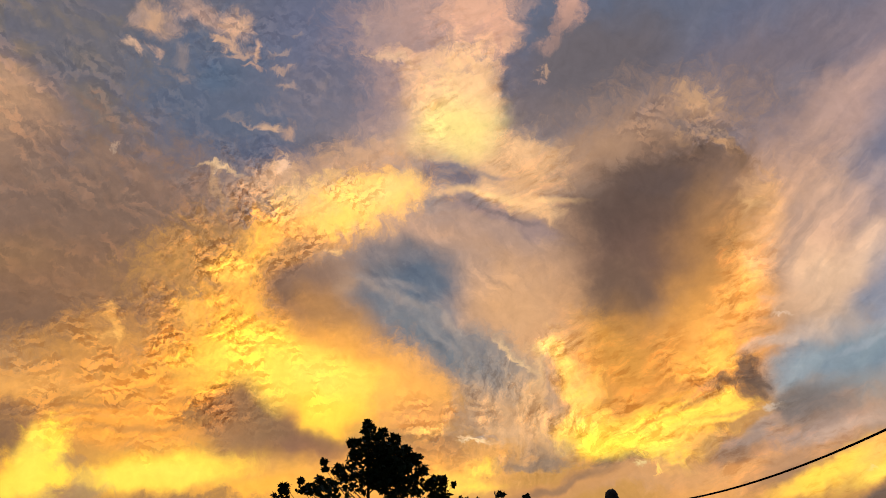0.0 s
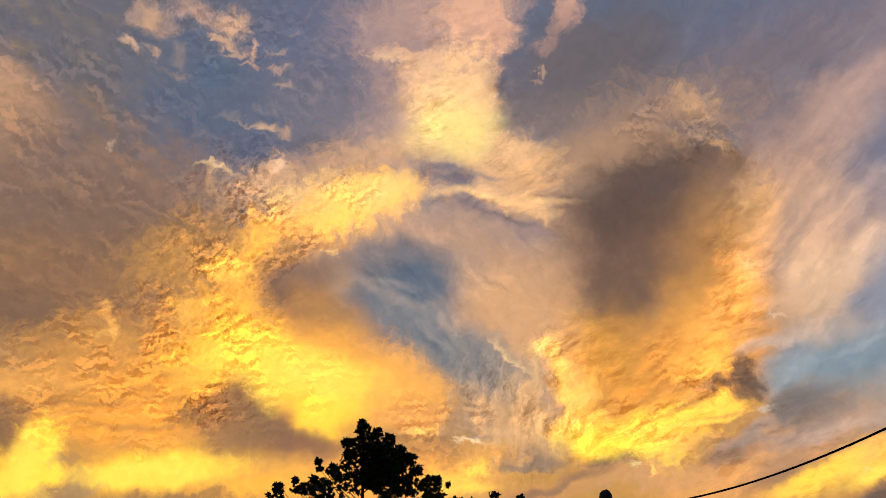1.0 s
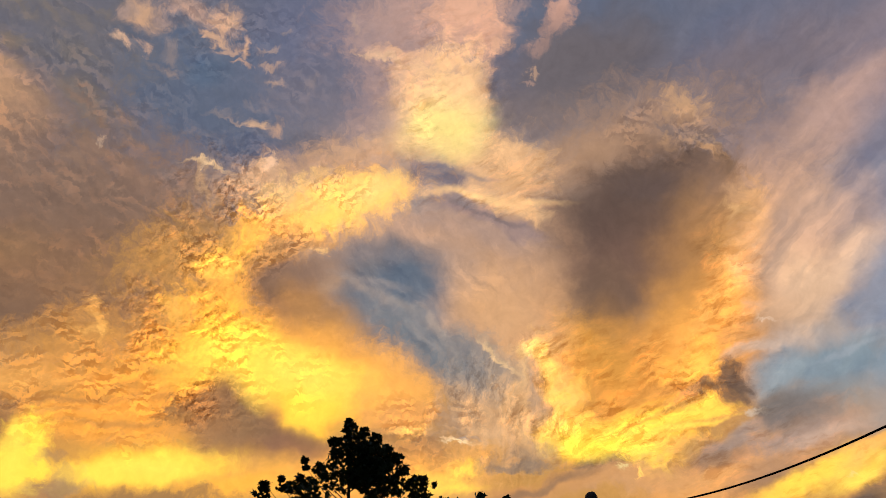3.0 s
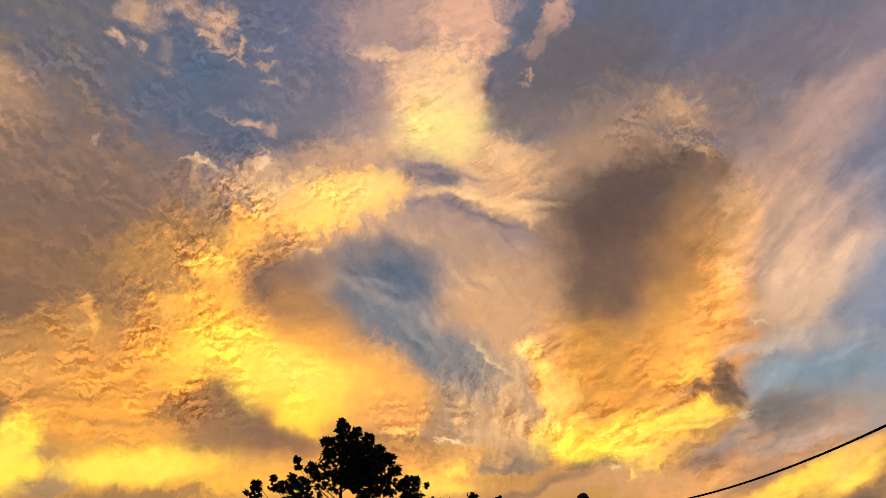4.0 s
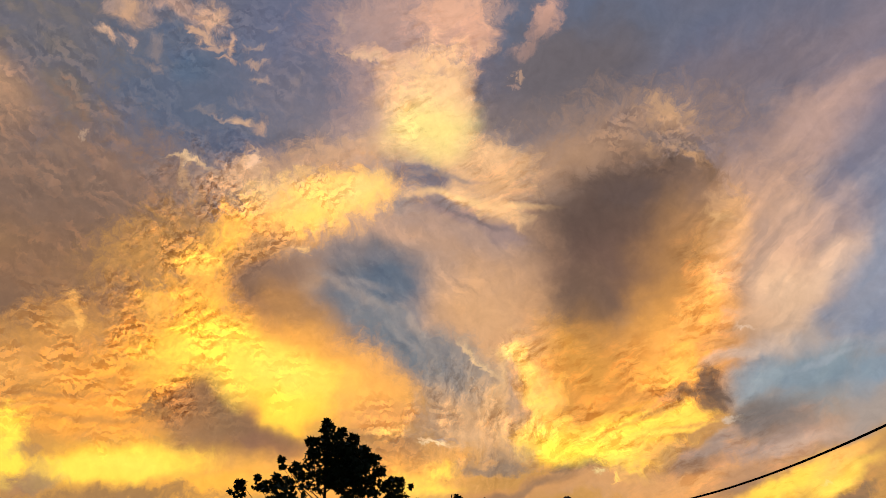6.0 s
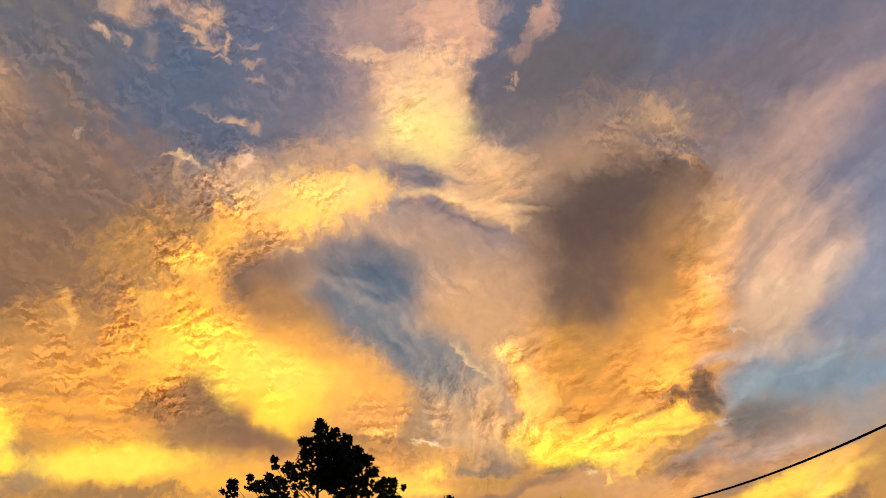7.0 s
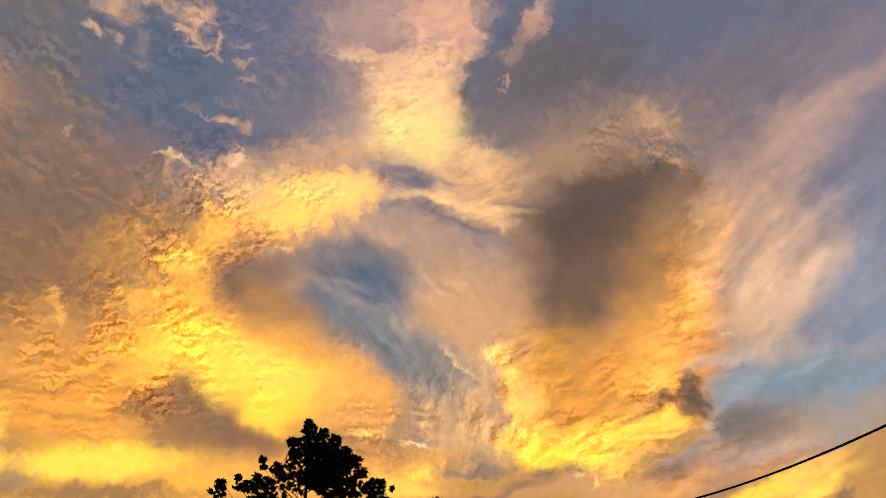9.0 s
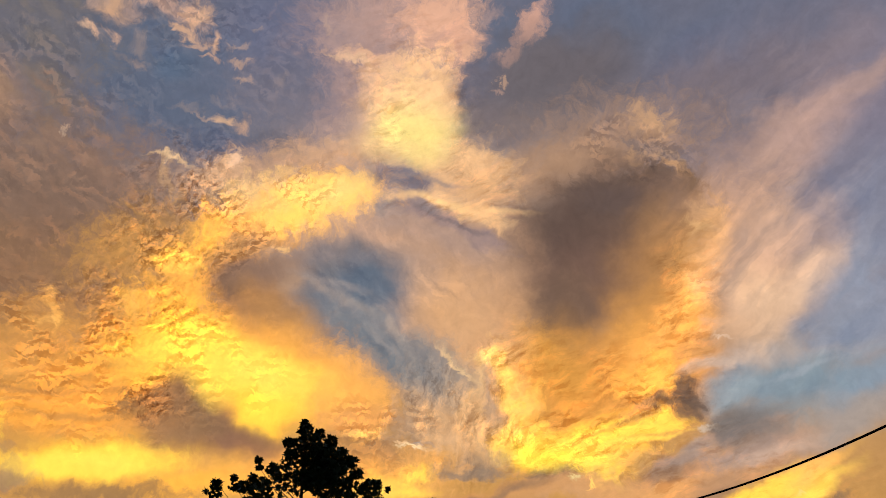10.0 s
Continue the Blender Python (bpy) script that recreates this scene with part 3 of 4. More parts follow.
clouds("beige haze in the middle", [
    (-0.14, 0.37, 5.45, 3.07, -20, "c79f87", .9, 0.80, SOFT, 0.78),
    (3.27, -0.31, 4.08, 3.40, 0, "bf977b", .85, 0.80, SOFT, 0.78),
    (-0.82, 3.78, 2.04, 1.53, -10, "a49089", .8, 0.70, STREAK, 1.44),
    (3.61, 1.91, 3.06, 0.44, -18, "89777d", .8, 0.60, STREAK, 1.26),
    (0.20, 4.53, 1.56, 0.61, -8, "7f7783", .8, 0.50, WOOL, 1.52),
    (1.57, -3.37, 4.08, 2.38, -20, "bea090", .85, 0.80, STREAK, 1.26),
    (4.62, -4.04, 3.05, 2.71, -10, "d8a376", .8, 0.80, SOFT, 0.91),
    (4.61, -3.34, 3.06, 2.11, -8, "dba878", 0.65, 0.9, SOFT, 0.8),
    (0.66, 7.17, 1.83, 1.22, 2, "ffe48a", 0.9, 1, SOFT, 0.7),
    (-3.75, 2.75, 2.44, 1.02, 20, "ffd874", 0.9, 0.9, WOOL, 1.2),
])
clouds("sharp underside of a thin sheet", [
    (0.03, 4.39, 1.43, 0.51, -6, "6f6b77", .85, 0.70, WOOL, 1.14),
    (2.24, 4.66, 1.70, 0.17, 2, "a08b81", .7, 0.80, STREAK, 1.08),
    (-0.14, 3.27, 0.37, 0.88, -10, "a6938b", .6, 0.90, STREAK, 1.08),
    (2.93, 1.33, 3.23, 0.75, -10, "ad9083", .7, 0.90, SOFT, 0.78),
    (3.78, 3.20, 3.23, 0.24, -4, "ffcd8f", .85, 0.80, SOFT, 0.52),
    (5.13, 2.55, 1.53, 0.31, -28, "f2bc86", .8, 0.80, WOOL, 0.95),
    (3.44, 2.11, 2.31, 0.15, -16, "7f706f", .6, 0.70, SOFT, 0.39),
    (2.25, 2.69, 0.88, 0.27, -12, "8d7f7f", .75, 0.80, SOFT, 0.52),
])
clouds("grey-blue hole and its tail", [
    (-2.34, -1.18, 2.92, 1.77, -13, "6a6c74", 0.9, 0.6, SOFT, 1),
    (-1.21, -2.51, 2.18, 1.56, -43, "606c7c", 0.9, 0.6, SOFT, 0.9),
    (-4.40, -3.28, 1.35, 0.95, -33, "6c737e", 0.85, 0.7, SOFT, 1),
    (-2.67, -4.59, 2.37, 1.63, -33, "717984", 0.75, 0.85, SOFT, 1),
    (-0.08, -5.70, 2.72, 1.56, -28, "727a84", 0.85, 0.8, SOFT, 1.2),
    (2.34, -7.14, 2.10, 1.36, -38, "737980", 0.9, 0.65, WOOL, 1.3),
    (-0.29, -4.52, 2.18, 0.34, -26, "a09692", 0.45, 0.7, STREAK, 1.3),
    (-3.26, -2.06, 1.90, 0.24, -22, "a09490", 0.5, 0.8, STREAK, 1.2),
    (-1.51, -3.71, 1.16, 0.27, -38, "9c948f", 0.4, 0.8, STREAK, 1.3),
])
clouds("grey-blue hole and its tail, more", [
    (0.70, -6.69, 0.20, 1.15, -10, "b0a298", 0.6, 0.7, WOOL, 1.5),
    (1.26, -5.32, 1.70, 0.24, -40, "c4aa96", 0.55, 0.7, STREAK, 1.5),
    (2.82, -6.12, 1.70, 0.27, -46, "cbab8e", 0.6, 0.7, WOOL, 1.6),
    (0.47, -7.20, 1.70, 1.02, -28, "6f767e", 0.6, 0.9, WOOL, 1.3),
    (-3.31, -0.53, 2.24, 0.47, -8, "8a7f80", 0.5, 0.9, SOFT, 1),
    (-5.38, -4.16, 0.74, 0.74, -38, "808084", 0.5, 0.9, SOFT, 1),
])
clouds("upper limb of the gold arc", [
    (-5.91, 2.34, 4.06, 1.15, 16, "ffbe68", .8, 0.90, WOOL, 1.33),
    (-4.90, 2.75, 2.88, 0.95, 14, "ffe179", .95, 0.90, WOOL, 0.95),
    (-6.25, 1.90, 2.03, 0.61, 20, "ffdc6a", .85, 0.90, WOOL, 1.14),
    (-3.20, 3.50, 1.56, 0.54, 20, "ffd882", .85, 0.90, SOFT, 0.65),
    (-7.60, 0.03, 2.03, 0.34, 15, "c29163", .6, 0.80, WOOL, 1.71),
    (-6.59, 0.03, 0.88, 0.27, 20, "ffc782", .8, 0.63, CELL, 1.92),
    (-8.10, -0.98, 1.69, 0.27, 20, "ffbc6d", .7, 0.63, CELL, 2.08),
])
clouds("amber and gold plain", [
    (-16.40, -8.60, 10.67, 2.65, 8, "f9a849", .9, 0.70, WOOL, 1.14),
    (-13.22, -5.67, 3.63, 2.48, 10, "ffbb49", .85, 0.70, WOOL, 1.14),
    (-20.83, -6.37, 3.49, 0.82, 14, "e49e52", .6, 0.70, WOOL, 1.90),
    (-7.57, -7.73, 5.69, 2.34, -12, "ffc446", .92, 0.60, SOFT, 0.65),
    (-8.07, -7.23, 3.35, 1.41, -10, "ffda4d", .85, 0.70, SOFT, 0.52),
    (-11.74, -5.68, 1.99, 1.49, 20, "ffd14c", .8, 0.80, WOOL, 1.14),
    (-7.04, -9.91, 2.33, 1.73, -30, "ffcd44", .9, 0.60, SOFT, 0.65),
    (-4.87, -8.42, 2.35, 1.68, -20, "ffd158", .8, 0.80, SOFT, 0.78),
    (-7.05, -9.57, 1.07, 1.47, 0, "ffe74f", .7, 0.70, SOFT, 0.52),
])
clouds("amber and gold plain, more", [
    (-2.17, -8.44, 2.69, 2.02, -20, "f6b55b", .85, 0.70, WOOL, 1.33),
    (-19.41, -4.31, 0.37, 0.92, 8, "f6c068", 0.6, 1, WOOL, 2.4),
    (-19.12, -5.39, 0.49, 0.37, 2, "f6bc5c", 0.7, 0.7, WOOL, 2),
    (-15.18, -3.98, 1.64, 0.98, 0, "ffce5b", .6, 0.54, CELL, 2.24),
    (-23.51, -8.09, 3.41, 0.93, -5, "ebac5b", .8, 0.70, STREAK, 1.62),
    (-20.47, -8.50, 4.43, 0.44, 2, "b98345", .6, 0.60, STREAK, 2.16),
    (-17.69, -7.26, 4.51, 0.32, 0, "c38c49", .5, 0.60, WOOL, 2.66),
    (-16.05, -9.91, 4.84, 1.29, 0, "fdaf4b", .85, 0.70, WOOL, 1.71),
    (-21.62, -10.71, 3.74, 0.94, 0, "f3a747", .8, 0.70, STREAK, 1.44),
])
clouds("brown wedge lit from below", [
    (-8.10, -3.02, 2.53, 2.02, -50, "a5754f", .9, 0.70, SOFT, 0.91),
    (-8.94, -2.00, 1.01, 0.74, 40, "755c50", .85, 0.60, WOOL, 1.14),
    (-7.26, -1.32, 2.03, 0.81, 20, "8c6f5f", .8, 0.70, SOFT, 0.78),
    (-6.24, -4.04, 2.37, 1.35, -30, "b98653", .8, 0.80, SOFT, 0.78),
    (-7.25, -5.38, 3.37, 1.01, -10, "f9b452", .7, 0.90, SOFT, 0.78),
    (-20.34, -5.31, 4.57, 1.16, 7, "d0934e", 0.75, 0.8, WOOL, 1.8),
    (-19.18, -3.98, 2.16, 0.56, 8, "c08850", 0.5, 0.8, WOOL, 1.9),
    (-19.40, -4.48, 0.40, 1.05, 8, "f8c064", 0.5, 1, WOOL, 2.2),
    (-19.43, -5.29, 0.61, 0.25, 2, "ffd070", 0.5, 0.9, WOOL, 2.2),
])
clouds("yellow under the wedge", [
    (-8.07, -7.23, 3.18, 1.14, -12, "ffe95b", .95, 1.00, SOFT, 0.52),
    (-6.88, -9.24, 1.40, 1.54, -30, "ffe952", .8, 0.90, SOFT, 0.65),
    (-11.57, -6.19, 1.83, 1.20, 20, "ffd94f", .75, 0.90, WOOL, 1.14),
    (-1.12, -5.05, 2.38, 0.81, -30, "767a80", 0.55, 0.9, SOFT, 0.9),
    (1.31, -6.67, 2.04, 1.02, -28, "787b80", 0.7, 0.9, WOOL, 1.3),
    (0.25, -5.35, 1.50, 0.17, -28, "a89c96", 0.4, 0.9, STREAK, 1.3),
    (-3.06, -2.80, 2.10, 0.24, -32, "a8988f", 0.55, 0.9, STREAK, 1.2),
])
clouds("dark flecks and a shaded band", [
    (-13.16, -9.15, 1.97, 0.98, 20, "8b6b42", .7, 0.6, WOOL, 2.4),
    (-13.79, -10.13, 1.63, 0.85, 0, "81644a", .6, 0.6, WOOL, 2.4),
    (-11.19, -9.68, 1.98, 1.48, -30, "a1704f", .85, 0.60, SOFT, 0.78),
    (-8.85, -11.70, 3.63, 0.79, -28, "916854", .92, 0.60, SOFT, 0.65),
    (-11.83, -10.66, 2.62, 1.31, -10, "a5744e", .8, 0.70, SOFT, 0.78),
    (-6.18, -12.39, 1.99, 0.66, -5, "a57551", .8, 0.70, SOFT, 0.78),
    (-9.49, -13.00, 3.93, 0.79, -10, "db9f56", .8, 0.70, SOFT, 0.78),
    (-10.29, -10.10, 1.96, 0.85, -36, "866650", 0.75, 0.8, SOFT, 0.8),
    (-7.60, -11.48, 2.18, 0.46, -22, "8c6850", 0.65, 0.8, SOFT, 0.8),
    (-9.86, -12.23, 2.94, 0.39, -12, "c08a50", 0.6, 0.8, SOFT, 0.8),
    (-8.97, -13.68, 3.60, 0.72, -2, "f8bc50", 0.8, 0.9, SOFT, 0.8),
])
clouds("low gold", [
    (-24.61, -10.60, 1.37, 1.37, 0, "84654d", .9, 0.60, WOOL, 1.33),
    (-17.23, -12.95, 4.44, 1.08, 3, "ffd144", .93, 0.80, SOFT, 0.65),
    (-15.65, -12.91, 1.92, 0.70, 0, "ffe956", .85, 0.70, SOFT, 0.52),
    (-18.62, -13.32, 2.20, 0.57, 0, "ffe956", .8, 0.70, SOFT, 0.52),
    (-23.37, -12.07, 1.29, 1.72, -30, "ffd140", .95, 0.60, WOOL, 0.95),
    (-23.03, -11.77, 0.68, 1.29, -30, "ffe958", .9, 0.60, SOFT, 0.52),
    (-24.49, -13.43, 1.51, 0.79, 30, "ffc842", .85, 0.60, WOOL, 0.95),
    (-21.20, -13.90, 1.54, 0.68, 20, "9f7861", .85, 0.60, WOOL, 1.14),
    (-20.37, -11.72, 1.25, 0.63, 0, "d0964e", .7, 0.70, WOOL, 1.71),
])
clouds("low gold, more", [
    (-11.43, -14.18, 2.92, 0.52, 0, "ffbf49", .8, 0.70, SOFT, 0.78),
    (-7.48, -14.26, 3.60, 0.66, 0, "ffc04d", .85, 0.70, SOFT, 0.78),
    (-22.82, -12.03, 1.17, 2.11, -10, "ffec54", 0.95, 0.45, WOOL, 1),
    (-20.75, -13.63, 1.02, 0.78, 22, "b48e60", 0.85, 0.6, WOOL, 1.3),
    (-15.47, -14.77, 4.70, 0.41, 2, "9c7650", 0.8, 0.7, WOOL, 1.4),
    (-16.21, -13.05, 3.75, 0.69, 4, "ffe654", 0.85, 0.8, WOOL, 1.2),
])
clouds("long thin shadows and lemon cores low down", [
    (-20.76, -9.01, 4.73, 0.19, 2, "b8814a", .6, 0.90, STREAK, 1.26),
    (-17.62, -10.43, 3.84, 0.19, 0, "c38b4e", .55, 0.90, STREAK, 1.26),
    (-21.96, -9.68, 2.81, 0.16, 3, "d99c54", .5, 0.90, STREAK, 1.26),
    (-23.50, -8.57, 1.86, 0.28, 0, "cf9352", .5, 0.90, WOOL, 1.71),
    (-24.80, -9.32, 1.22, 0.73, 0, "8c6a50", .8, 0.80, WOOL, 1.33),
    (-24.59, -11.07, 1.40, 0.55, 0, "85644c", .8, 0.80, WOOL, 1.33),
    (-21.56, -12.37, 0.81, 0.40, 0, "ab835c", .7, 0.80, WOOL, 1.52),
    (-20.74, -13.99, 1.86, 0.34, 0, "b48f61", .75, 0.80, WOOL, 1.33),
    (-11.02, -10.18, 1.84, 1.32, -40, "947353", .75, 0.90, SOFT, 0.78),
])
clouds("long thin shadows and lemon cores low down, more", [
    (-12.80, -11.30, 1.50, 0.65, 10, "9e7856", .7, 0.90, SOFT, 0.78),
    (-23.34, -12.80, 1.10, 1.16, -45, "ffe958", .95, 0.80, SOFT, 0.65),
    (-22.75, -11.31, 0.43, 0.93, 0, "ffe95b", .85, 0.90, SOFT, 0.65),
    (-24.48, -13.68, 1.21, 0.54, 10, "ffe956", .85, 0.90, SOFT, 0.65),
    (-15.96, -13.03, 2.72, 0.57, 0, "ffe95b", .95, 0.90, SOFT, 0.65),
    (-18.15, -13.40, 1.89, 0.44, 0, "ffe958", .85, 0.90, SOFT, 0.65),
    (-12.06, -6.68, 2.48, 1.19, 10, "ffe95b", .75, 1.00, SOFT, 0.65),
    (-10.22, -8.37, 1.19, 1.00, -30, "ffe95b", .8, 1.00, SOFT, 0.65),
    (-7.23, -7.40, 2.01, 0.94, -10, "ffe962", .85, 1.00, SOFT, 0.52),
])
clouds("behind the tree", [
    (-1.49, -10.27, 2.35, 0.87, 5, "eba65e", .85, 0.60, STREAK, 1.62),
    (-0.13, -12.10, 2.33, 0.87, 0, "ab7f59", .85, 0.60, STREAK, 1.62),
    (-1.82, -11.27, 1.67, 0.27, -5, "af8256", .6, 0.60, STREAK, 1.62),
    (-0.81, -10.77, 1.14, 0.27, 8, "ffd073", .8, 0.60, WOOL, 1.52),
    (-2.82, -13.73, 4.63, 1.32, 0, "fcb456", .85, 0.70, SOFT, 0.78),
    (1.88, -13.93, 1.82, 0.60, 0, "ffd859", .9, 0.60, SOFT, 0.78),
    (1.21, -13.47, 1.49, 0.46, 30, "ffca5d", .75, 0.70, SOFT, 0.78),
    (1.21, -14.13, 2.31, 0.66, 0, "ffe95d", .9, 0.90, SOFT, 0.65),
])
clouds("mottled grey and beige", [
    (3.21, -7.96, 1.76, 1.90, -18, "8d8884", 0.85, 0.8, WOOL, 1.4),
    (2.43, -10.15, 1.76, 1.22, 2, "8e7f76", 0.8, 0.7, WOOL, 1.5),
    (5.12, -9.73, 2.63, 2.50, 2, "d8ac80", 0.85, 0.9, WOOL, 1.6),
    (2.84, -12.79, 2.02, 1.14, 2, "f0b25e", 0.8, 0.8, WOOL, 1.4),
    (5.05, -7.05, 1.69, 0.81, -43, "d9ae84", 0.7, 0.8, WOOL, 1.8),
    (4.19, -6.58, 1.29, 0.17, -48, "f0c692", 0.75, 0.8, WOOL, 1.6),
    (5.50, -7.37, 0.34, 1.62, -20, "f4c890", 0.85, 0.9, WOOL, 1.4),
    (4.49, -8.75, 0.44, 1.69, 16, "ecbe8c", 0.8, 0.9, WOOL, 1.5),
    (5.97, -10.03, 0.44, 1.55, 10, "eaba84", 0.8, 0.9, WOOL, 1.5),
])
clouds("mottled grey and beige, more", [
    (5.14, -10.56, 0.24, 1.21, -10, "cda47c", 0.7, 0.8, WOOL, 2),
    (6.16, -8.19, 0.30, 1.21, 14, "958680", 0.7, 0.8, WOOL, 1.9),
    (3.73, -10.94, 1.01, 0.54, 2, "e0b488", 0.7, 0.8, WOOL, 1.8),
    (2.34, -13.13, 0.87, 0.47, 2, "ffe05c", 0.9, 0.8, WOOL, 1.2),
    (3.94, -9.77, 0.27, 1.15, -4, "c8a07c", 0.6, 0.8, WOOL, 2),
    (6.21, -6.00, 1.01, 0.41, -40, "ffd884", 0.85, 0.7, WOOL, 1.8),
    (7.01, -6.82, 0.44, 1.55, 28, "ffdf72", 0.9, 0.8, WOOL, 1.4),
    (7.62, -8.64, 0.47, 1.55, 16, "ffdc68", 0.9, 0.8, WOOL, 1.4),
    (8.72, -8.09, 1.01, 0.30, 40, "ffd468", 0.8, 0.7, WOOL, 2),
])
clouds("mottled grey and beige, more", [
    (8.65, -9.76, 0.87, 0.67, -28, "ffcf5c", 0.8, 0.6, WOOL, 2),
    (7.33, -10.65, 0.74, 0.54, 12, "ffda62", 0.8, 0.6, WOOL, 2),
    (9.30, -8.90, 0.27, 0.74, -28, "c88a48", 0.6, 0.7, WOOL, 1.8),
    (2.12, -11.33, 0.44, 0.13, -2, "9aa0a8", 0.6, 0.8, WOOL, 1.3),
    (1.72, -11.54, 0.74, 0.12, -1, "ffdcaa", 0.9, 0.7, WOOL, 1.1),
    (1.11, -11.29, 0.30, 0.13, -33, "f6c896", 0.85, 0.7, WOOL, 1.1),
    (5.85, -12.25, 1.54, 0.67, 2, "94806e", 0.75, 0.7, WOOL, 1.5),
    (5.19, -12.74, 1.88, 0.50, 2, "8a786a", 0.8, 0.6, WOOL, 1.3),
    (4.68, -12.49, 0.87, 0.20, 2, "d6a26c", 0.7, 0.7, WOOL, 1.6),
])
clouds("mottled grey and beige, more", [
    (10.36, -12.39, 1.39, 0.66, 16, "806a58", 0.85, 0.5, WOOL, 1.7),
    (10.85, -12.04, 0.53, 0.26, -28, "786458", 0.8, 0.6, WOOL, 1.4),
    (8.72, -13.77, 3.65, 0.60, 10, "d29a64", 0.85, 0.7, STREAK, 1.4),
    (4.55, -14.26, 3.68, 0.54, 10, "cf925c", 0.8, 0.7, STREAK, 1.4),
    (13.48, -13.21, 2.87, 0.78, 2, "dca26a", 0.8, 0.7, WOOL, 1.6),
    (6.89, -13.79, 2.34, 0.27, 12, "8c705a", 0.7, 0.7, STREAK, 1.3),
    (11.78, -12.85, 0.20, 0.13, 2, "ffe9a0", 0.6, 0.9, WOOL, 1.2),
    (12.70, -13.03, 0.39, 0.13, 42, "ffdc70", 0.8, 0.6, WOOL, 1.4),
    (4.49, -8.85, 2.70, 2.84, 2, "e2ac76", 0.5, 0.9, WOOL, 1.4),
])
clouds("mottled grey and beige, more", [
    (2.83, -6.62, 1.77, 1.15, -33, "7c7e83", 0.7, 0.9, WOOL, 1.3),
    (3.98, -7.66, 1.15, 0.81, -43, "86827f", 0.5, 0.9, WOOL, 1.4),
    (4.02, -6.65, 1.36, 0.14, -48, "f4c994", 0.7, 0.8, WOOL, 1.5),
    (10.26, -6.86, 1.87, 2.20, 2, "dc9a46", 0.7, 0.9, SOFT, 0.9),
    (9.85, -11.37, 2.06, 0.80, -2, "fff04e", 0.9, 0.9, SOFT, 0.7),
    (19.87, -12.83, 2.19, 0.56, 30, "b28a6c", 0.75, 0.9, SOFT, 0.8),
])

# finer grain and painted relief light of the cloud, region by region: each texture brightens the lit lumps and dulls
# the gaps
here = [None] + fields
colour = sky[0]


def cover(*ovals):
    """Soft cover of a region, from several ovals."""
    whole = None
    for u, v, wide, tall, turn, much in ovals:
        p = patch(here, u, v, wide, tall, turn, much, 0.7, SOFT, 0.8)
        whole = p if whole is None else calc("MAXIMUM", whole, p)
    return whole


def onward(now):
    """The chart again, taken up after the colour so far, so that the chain stays in order."""
    n = node("ShaderNodeCombineXYZ")
    link(calc("MULTIPLY", vec("DOT_PRODUCT", now, (1, 1, 1)), 1e-7), n.inputs[0])
    return vec("ADD", chart, n.outputs[0])


def texture(now, field, where, low, mid, high, dull, lit):
    """Lays dull gaps and lit lumps of a field over the colour, in drifts that come and go."""
    where = calc("MULTIPLY", where, ramp(fbm(onward(now), 0.32, 4, 0.55), 0.36, 0.6, 0.3, 1.15))
    now = blend(calc("MULTIPLY", ramp(field, mid, low), where), now, dull, "MULTIPLY")
    return blend(calc("MULTIPLY", ramp(field, mid, high), where), now, lit, "MULTIPLY")


def combed_by(turn, along, across, source):
    n = node("ShaderNodeMapping")
    n.vector_type = "TEXTURE"
    n.inputs["Rotation"].default_value = (0, 0, radians(turn))
    n.inputs["Scale"].default_value = (1 / along, 1 / across, 1)
    link(source, n.inputs["Vector"])
    return n.outputs[0]



def puffs(where, scale, detail, rough):
    """Rounded lumps of cloud, large ones budding small ones."""
    n = node("ShaderNodeTexVoronoi")
    n.voronoi_dimensions, n.feature = "2D", "F1"
    n.inputs["Scale"].default_value = scale
    n.inputs["Detail"].default_value = detail
    n.inputs["Roughness"].default_value = rough
    link(where, n.inputs["Vector"])
    return n.outputs["Distance"]


def relief(now, turn, along, across, scale, reach, way_lit, step, where, dull, lit, depth=0.2):
    """Paints light from below into the colour of a cloud's lumps, in broken patches: the side towards the sun is
    brightened, the far side dulled.
    """
    bent = drift(drift(onward(now), 0.5, 3, 0.5, 1.0), 2.2 * scale, 3, 0.6, reach / scale)
    near = puffs(combed_by(turn, along, across, bent), scale, 2.0, 0.55)
    off = vec("ADD", bent, (step / scale * math.cos(radians(way_lit)), step / scale * math.sin(radians(way_lit)), 0))
    far = puffs(combed_by(turn, along, across, off), scale, 2.0, 0.55)
    broken = ramp(fbm(bent, 0.45 * scale, 4, 0.6), 0.38, 0.58, 0.2, 1.1)
    return texture(now, calc("SUBTRACT", far, near), calc("MULTIPLY", where, broken), -depth, 0.0, depth, dull, lit)


# tufted altocumulus
colour = relief(colour, -38, 0.7, 1.15, 0.95, 0.7, -110, 0.3, cover((-22, 10, 7, 6, 0, 1.0), (-20, 2, 8, 4, 0, 0.8), (-14, 9, 4, 5, 0, 0.5), (-7, 8.5, 4, 4, 0, 0.5)),
                (0.84, 0.85, 0.88, 1), (1.32, 1.2, 1.1, 1), 0.26)
colour = relief(colour, 15, 0.9, 1.1, 1.35, 0.7, -100, 0.3, cover((-11.5, 4, 3.5, 2.4, 0, 1.0), (-12, 12.5, 4, 2.5, 0, 0.9), (14, 7, 4, 1.6, 0, 1.0), (15.5, 6, 2, 1.2, 0, 1.0), (1, 9, 4, 5, 0, 0.4)),
                (0.8, 0.79, 0.81, 1), (1.26, 1.18, 1.1, 1), 0.24)
